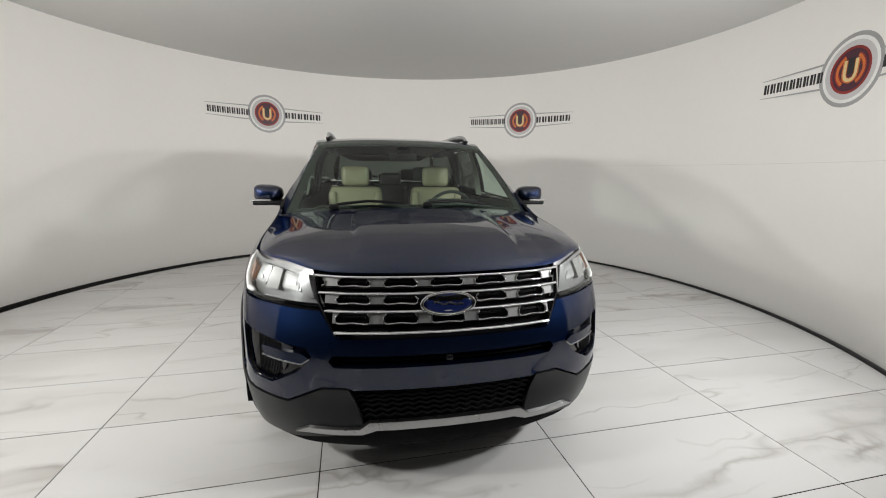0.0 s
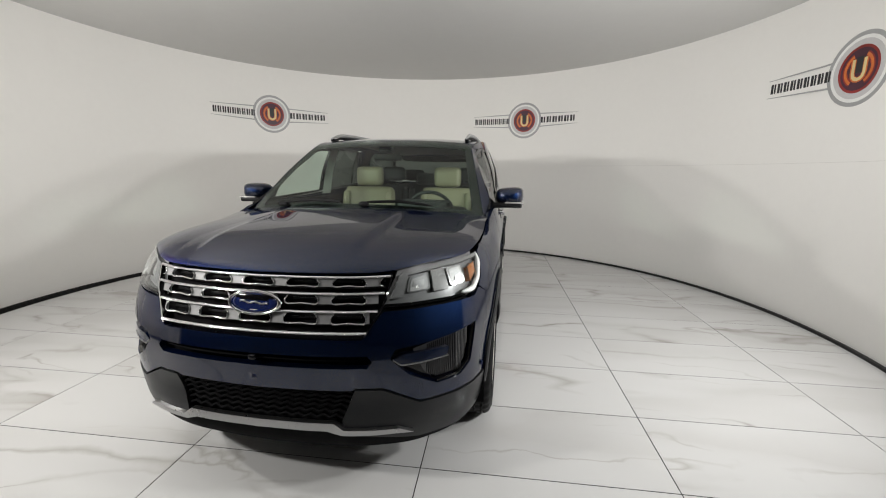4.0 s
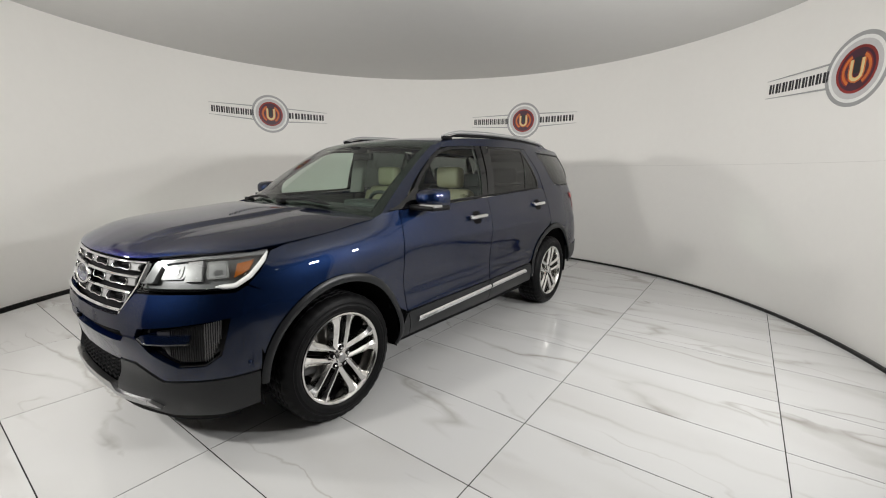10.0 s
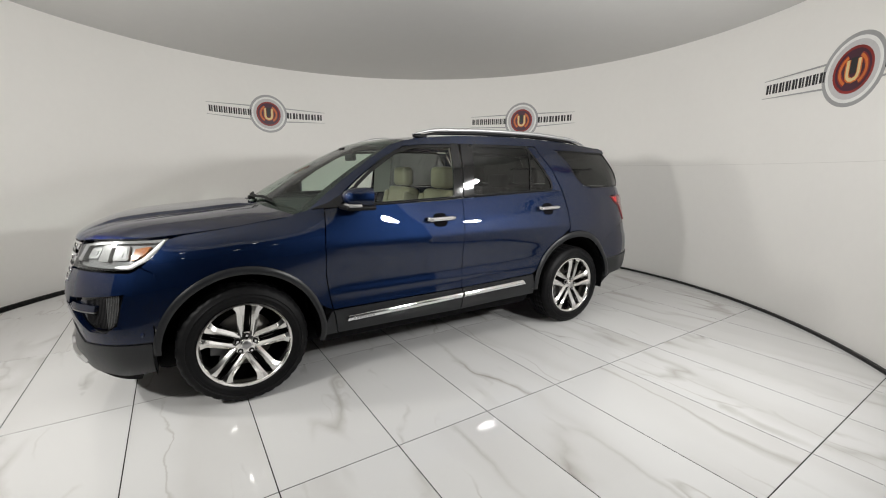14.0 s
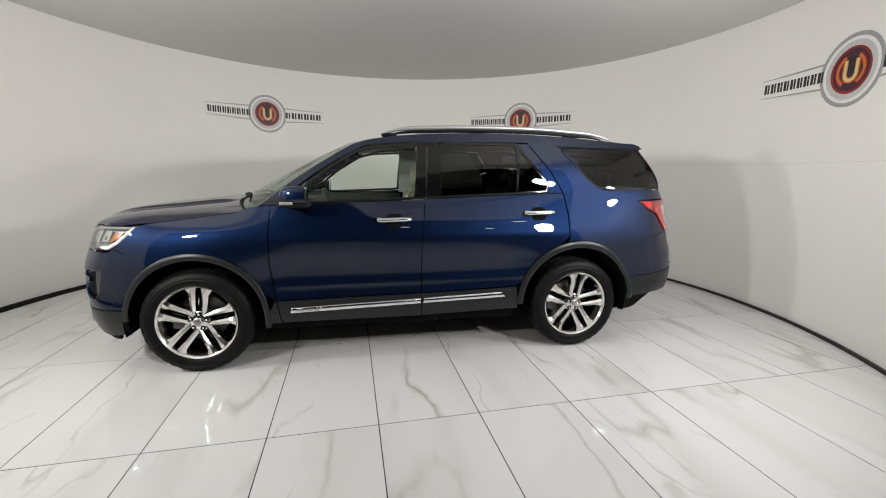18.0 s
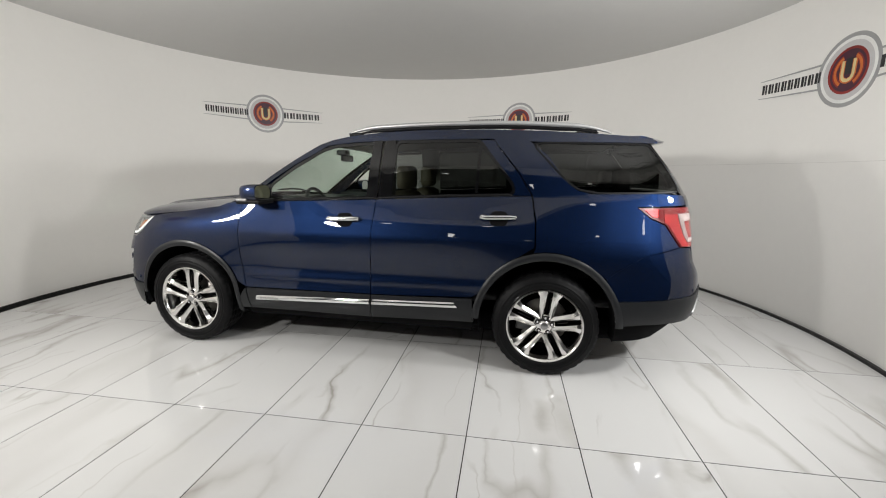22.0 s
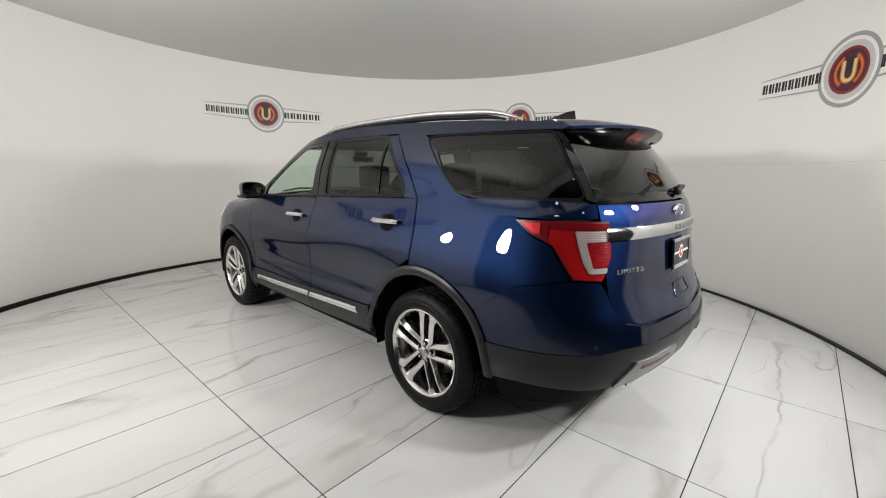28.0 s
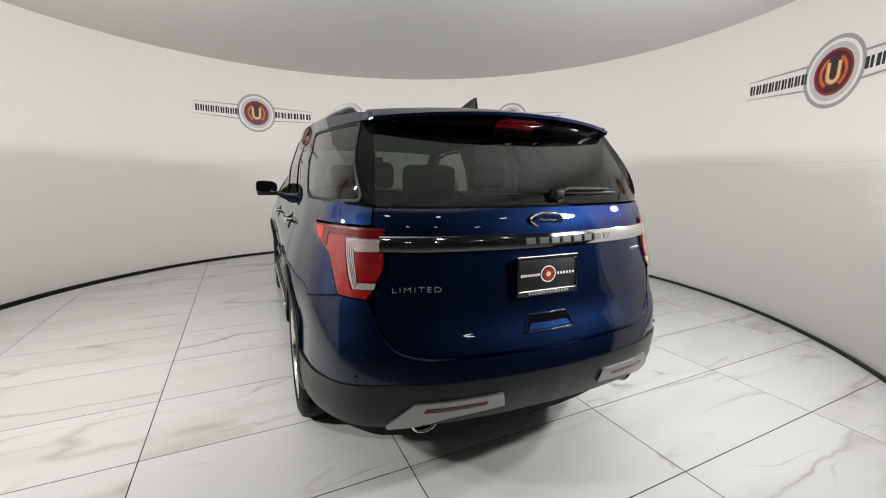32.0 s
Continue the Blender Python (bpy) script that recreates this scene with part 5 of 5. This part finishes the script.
    for la in ([(.125, .785), (-.125, .785)], [(.098, .850), (-.098, .850)], [(.125, .785), (.098, .850)], [(-.125, .785), (-.098, .850)]):
        rail_of([(ur(y), z) for y, z in la], .0035, .0035, wrap, both=False, n=16, out=.003, taper=False, name="handle_lip", material=PAINT, parent=pocket)

    # rear window and the black posts beside it
    def glass_at(v, w):
        u = UEND - w * (UEND - TU - .004)
        a = Vector(wrap(u, 1.297, -.004))
        b = Vector((-2.068 - .107 * (1 - w * w), .625 * w, 1.640 + .02 * (1 - w * w)))
        p = a.lerp(b, v)
        return p + Vector((-1, 0, .5)) * .030 * 4 * v * (1 - v) * .5
    finish("rear_window", grid(glass_at, span(0, 1, 14), span(-1, 1, 24)), PRIVACY, gate, "dark privacy rear window", False, 0)
    A = [flank(x, z, .0) for x, z in ((-2.338, 1.310), (-2.212, 1.47), (-2.075, 1.636))]
    B = [tuple(glass_at(v, 1.0)) for v in (0, .5, 1)]
    band("rear_post", A, B, None, POSTBLACK, n=14, m=2, thick=.02, label="gloss black rear roof post")
    # wiper
    arm = [glass_at(.10, -.10) + Vector((-.02, 0, .005)), glass_at(.17, -.18) + Vector((-.03, 0, .0)), glass_at(.16, -.58) + Vector((-.022, 0, 0))]
    rail_of(arm, .012, .012, None, both=False, n=20, name="rear_wiper", material=BLACK, parent=gate, label="black rear wiper arm")
    part("wiper_pivot", block((.04, .06, .05), arm[0], .015), BLACK, gate)
    rail_of([glass_at(.13, -.02) + Vector((-.012, 0, 0)), glass_at(.12, -.66) + Vector((-.012, 0, 0))], .006, .008, None, both=False, n=20, name="wiper_blade", material=RUBBER, parent=gate)

    # spoiler
    def tip(w):
        return Vector((-2.30 + .17 * abs(w) ** 2.2, .637 * w, 1.680 - .030 * w * w))

    def sp(v, w):
        top0 = ROOF_AT(-1.97, w * .985) + Vector((0, 0, .003))
        t = tip(w)
        if v <= 1:
            return top0.lerp(t, v) + Vector((0, 0, .016 * math.sin(math.pi * v)))
        if v <= 1.2:
            return t + Vector((.004, 0, -.013)) * ((v - 1) / .2)
        low = Vector((-2.10 - .075 * (1 - w * w), .600 * w, 1.572 + .02 * abs(w) ** 3 + (.03 if abs(w) > .9 else 0)))
        return (t + Vector((.004, 0, -.013))).lerp(low, (v - 1.2) / .8) + Vector((.03, 0, .018)) * math.sin(math.pi * (v - 1.2) / .8)
    bm = grid(sp, [0, .15, .3, .45, .6, .75, .88, .96, 1.0, 1.1, 1.2], span(-1, 1, 24))
    spo = finish("spoiler", sharp(bm, 50), PAINT, CAR, "dark blue roof spoiler", False, .0)[0]
    for w in (1, -1):
        edge = [Vector((x, cant_y(x), cant_z(x) - .004)) for x in (-1.965, -2.01, -2.06, -2.10)]
        band("spoiler_edge", [tuple(sp(v, w)) for v in (0, .2, .4, .55)], [(p.x, p.y * w, p.z) for p in edge], None, PAINT, spo, n=8, m=1, thick=0, both=False)
        la = [sp(v, w) for v in (.55, .7, .85, 1.0, 1.2)]
        lb = [Vector(flank(x, z)) * 1.0 for x, z in ((-2.10, 1.668), (-2.10, 1.660), (-2.10, 1.652), (-2.10, 1.644), (-2.10, 1.636))]
        band("spoiler_end", [tuple(p) for p in la], [(p.x, p.y * w, p.z) for p in lb], None, PAINT, spo, n=16, m=2, thick=0, both=False)
    bm = grid(sp, [1.2, 1.3, 1.45, 1.6, 1.75, 1.9, 2.0], span(-1, 1, 24))
    finish("spoiler_underside", bm, PIANO, spo, "gloss black spoiler underside", False, 0)
    bm = grid(lambda v, w: sp(v, w) + Vector((-.006, 0, -.004)), [1.42, 1.52, 1.62, 1.72], span(-.17, .17, 8))
    finish("brake_light", bm, LAMP_DARKRED, spo, "dark red high brake light", False, .004)
    # fin aerial
    bm = bmesh.new()
    prof = [(-1.54, .0, .036), (-1.62, .034, .032), (-1.70, .064, .024), (-1.78, .086, .012), (-1.825, .090, .008), (-1.832, .04, .016), (-1.835, .0, .028)]
    z0 = 1.728
    rows = [[bm.verts.new((x, s * hw, z0 + (h if k else -.02))) for s, k in ((1, 0), (1, 0.0), (.5, 1), (-.5, 1), (-1, 0))] for x, h, hw in prof]
    for p, q in zip(rows, rows[1:]):
        for j in range(4):
            bm.faces.new((p[j], p[j + 1], q[j + 1], q[j]))
    bm.faces.new(rows[-1])
    part("aerial_fin", sharp(bm, 40), PIANO, CAR, "glossy dark shark fin aerial")


tail()


# ---- roof rails, mirrors, wipers ----
def outside():
    y = .632
    zl = spline((-1.84, -1.74, -1.4, -.75, -.3, 0, .12), (1.706, 1.738, 1.772, 1.782, 1.770, 1.746, 1.716))
    line = [(x, y - .012 * abs(x + .8), zl(x)) for x in span(.125, -1.83, 40)]
    rails = rail_of(line, .021, .018, None, n=50, name="roof_rail", material=RAIL, label="brushed silver roof rail")
    low = [(x, y - .012 * abs(x + .8), zl(x) - .026) for x in span(.06, -1.74, 30)]
    rail_of(low, .016, .016, None, n=40, name="rail_base", material=BLACK, parent=rails, label="black rail base")
    for s, r in zip((1, -1), rails):
        part("rail_foot", block((.12, .032, .03), (.06, s * (y - .012), 1.706), .012), BLACK, r)
    # mirrors
    for s in (1, -1):
        bm = bmesh.new()
        rows = []
        n = 20
        for x, k, dy in ((.815, .30, .0), (.803, .60, .0), (.775, .84, .0), (.730, .97, .0), (.675, 1.0, .004), (.645, .97, .006)):
            row = []
            for j in range(n):
                a = 2 * math.pi * j / n
                c, q = math.cos(a), math.sin(a)
                e = .62
                yy = 1.008 + .102 * k * math.copysign(abs(c) ** e, c) + dy
                zz = 1.262 + .062 * k * math.copysign(abs(q) ** e, q) + (.010 * (c * k) if q > 0 else -.004 * c)
                row.append(bm.verts.new((x, s * yy, zz)))
            rows.append(row)
        for p, q in zip(rows, rows[1:]):
            for j in range(n):
                bm.faces.new((p[j], p[(j + 1) % n], q[(j + 1) % n], q[j]))
        bm.faces.new(rows[0])
        mir = part("door_mirror", bm, PAINT, CAR, "dark blue door mirror with clear turn lamp")
        ring = [(1.014 + .092 * math.copysign(abs(math.cos(a)) ** .62, math.cos(a)), 1.262 + .054 * math.copysign(abs(math.sin(a)) ** .62, math.sin(a))) for a in [2 * math.pi * j / 24 for j in range(24)]]
        bm = bmesh.new()
        bm.faces.new([bm.verts.new((.649, s * a, b)) for a, b in ring])
        part("mirror_glass", bm, mat("mirror_silver", (.5, .51, .51), .02, 1.0, vary=.01), mir, "mirror glass")
        part("mirror_skirt", block((.19, .215, .034), (.72, s * .995, 1.197), .014), BLACK, mir, "black lower mirror shell")
        part("turn_lamp", block((.085, .130, .020), (.765, s * 1.045, 1.212), .008), LAMP_WHITE, mir, "clear turn lamp")
        part("mirror_arm", block((.17, .12, .035), (.73, s * .905, 1.196), .014), BLACK, mir, "black mirror arm")
    # windscreen wipers on the cowl
    for w0, w1, v in ((.10, .62, .10), (-.62, -.10, .12)):
        line = [SCREEN_AT(.045, w0) + Vector((.02, 0, .02)), SCREEN_AT(.07, (w0 + w1) / 2) + Vector((.012, 0, .016)), SCREEN_AT(.05, w1) + Vector((.015, 0, .015))]
        wi = rail_of(line, .011, .010, None, both=False, n=20, name="wiper", material=BLACK, label="black windscreen wiper")[0]
        part("wiper_pivot", block((.05, .06, .03), line[0] - Vector((0, 0, .012)), .01), BLACK, wi)
    bm = grid(lambda v, w: COWL(w) + Vector((-.02 - .10 * v * (1 - .3 * w * w) + .05, 0, -.012 - .02 * v)), (0, 1), span(-.98, .98, 20))
    finish("cowl_panel", bm, BLACK, CAR, "black cowl panel", False, .02)


outside()


# ---- cabin ----
def seat(name, x, y, w, mat_, tall=True, depth=.50, parts=True):
    s = new(name)
    s.parent = CAR
    s["label"] = "cream leather seat with headrest" if mat_ is LEATHER else "dark seat with headrest"
    lean = Matrix.Rotation(radians(-14), 3, "Y")
    part("seat_cushion", block((depth, w, .15), (x + .22, y, .66), .05, 3), mat_, s)
    part("seat_back", block((.15, w, .62), (x - .06, y, .97), .06, 3, turn=lean), mat_, s)
    part("seat_bolster", block((.17, .07, .5), (x - .04, y + w / 2 - .03, .98), .03, 2, turn=lean), mat_, s)
    part("seat_bolster", block((.17, .07, .5), (x - .04, y - w / 2 + .03, .98), .03, 2, turn=lean), mat_, s)
    return s


def cabin():
    for y in (.40, -.40):
        s = seat("front_seat", -.16, y, .50, LEATHER)
        part("headrest", block((.12, .265, .19), (-.285, y, 1.38), .05, 3), LEATHER, s)
        for d in (-.06, .06):
            part("headrest_post", block((.014, .014, .12), (-.28, y + d, 1.265), .005), CHROME, s)
    for y in (.42, 0, -.42):
        s = seat("rear_seat", -1.10, y, .40, TRIMDARK)
        part("headrest", block((.11, .27, .17), (-1.24, y, 1.40 if y else 1.33), .05, 3), TRIMDARK, s)
    for y in (.33, -.33):
        s = seat("third_row_seat", -1.86, y, .40, TRIMDARK, depth=.35)
        part("headrest", block((.10, .26, .16), (-1.98, y, 1.38), .05, 3), TRIMDARK, s)
    dash = part("dashboard", block((.42, 1.42, .22), (.80, 0, 1.06), .07, 3), TRIMDARK, CAR, "charcoal dashboard")
    part("instrument_hood", block((.22, .40, .10), (.68, .37, 1.165), .04, 3), TRIMDARK, dash)
    part("centre_screen", block((.03, .24, .16), (.60, 0, 1.05), .01), PIANO, dash)
    bm = bmesh.new()
    R, r = .185, .015
    ring = [[bm.verts.new(((R + r * math.cos(b)) * math.cos(a), r * math.sin(b), (R + r * math.cos(b)) * math.sin(a))) for b in [2 * math.pi * k / 8 for k in range(8)]] for a in [2 * math.pi * j / 36 for j in range(36)]]
    for j in range(36):
        for k in range(8):
            bm.faces.new((ring[j][k], ring[j][(k + 1) % 8], ring[(j + 1) % 36][(k + 1) % 8], ring[(j + 1) % 36][k]))
    whl = part("steering_wheel", bm, TRIMDARK, CAR, "dark steering wheel")
    whl.matrix_local = pose(.52, .385, 1.10, 0, 0, 90) @ pose(0, 0, 0, 22, 0, 0)
    part("wheel_hub", block((.16, .05, .13), (0, 0, 0), .03), TRIMDARK, whl)
    part("wheel_spoke", block((.34, .02, .035), (0, 0, 0), .01), SATIN, whl)
    part("headliner", grid(lambda x, w: ROOF_AT(x, w * .93) - Vector((0, 0, .045)), span(.29, -1.98, 14), span(-1, 1, 8)), HEADLINE, CAR, "light headliner")
    part("cabin_mirror", block((.03, .24, .06), (.42, 0, 1.545), .015), BLACK, CAR, "black cabin mirror")
    part("sensor_box", block((.10, .10, .05), (.46, 0, 1.60), .015), BLACK, CAR)
    part("cabin_floor", block((2.9, 1.5, .06), (-.75, 0, .50), .02), TRIMDARK, CAR, "dark cabin carpet")
    part("console", block((1.0, .26, .30), (.15, 0, .70), .05), TRIMDARK, CAR, "dark centre console")
    for s in (1, -1):
        for x0, x1 in ((.88, -.14), (-.17, -1.22)):
            bm = grid(lambda x, z: (x, s * (abs(flank(x, z)[1]) - .07), z), span(x0, x1, 10), span(.45 if x0 > 0 else .93, 1.19, 6))
            part("door_card", bm, TRIMDARK, CAR)
        bm = grid(lambda x, z: (x, s * (abs(flank(x, z)[1]) - .07), z), span(-1.25, -2.15, 10), span(.93, 1.27, 5))
        part("side_trim", bm, TRIMDARK, CAR)
        # inner roof posts between the windows
        for x0, x1 in ((-.13, -.32), (-1.12, -1.34)):
            bm = grid(lambda x, z: (x, s * (abs(flank(x, z)[1]) - .03), z), span(x0, x1, 4), span(1.2, 1.66, 6))
            part("inner_post", bm, HEADLINE if x0 > -1 else TRIMDARK, CAR)


cabin()


def motions():
    """The floor turns under the car, and the car rides on it."""
    rows = [(t, Matrix.Rotation(radians(a), 4, "Z")) for t, a in TURN]
    walk(FLOOR, rows)
    walk(CAR, [(t, m @ Matrix.Translation((*CAR_AT, 0))) for t, m in rows])


motions()
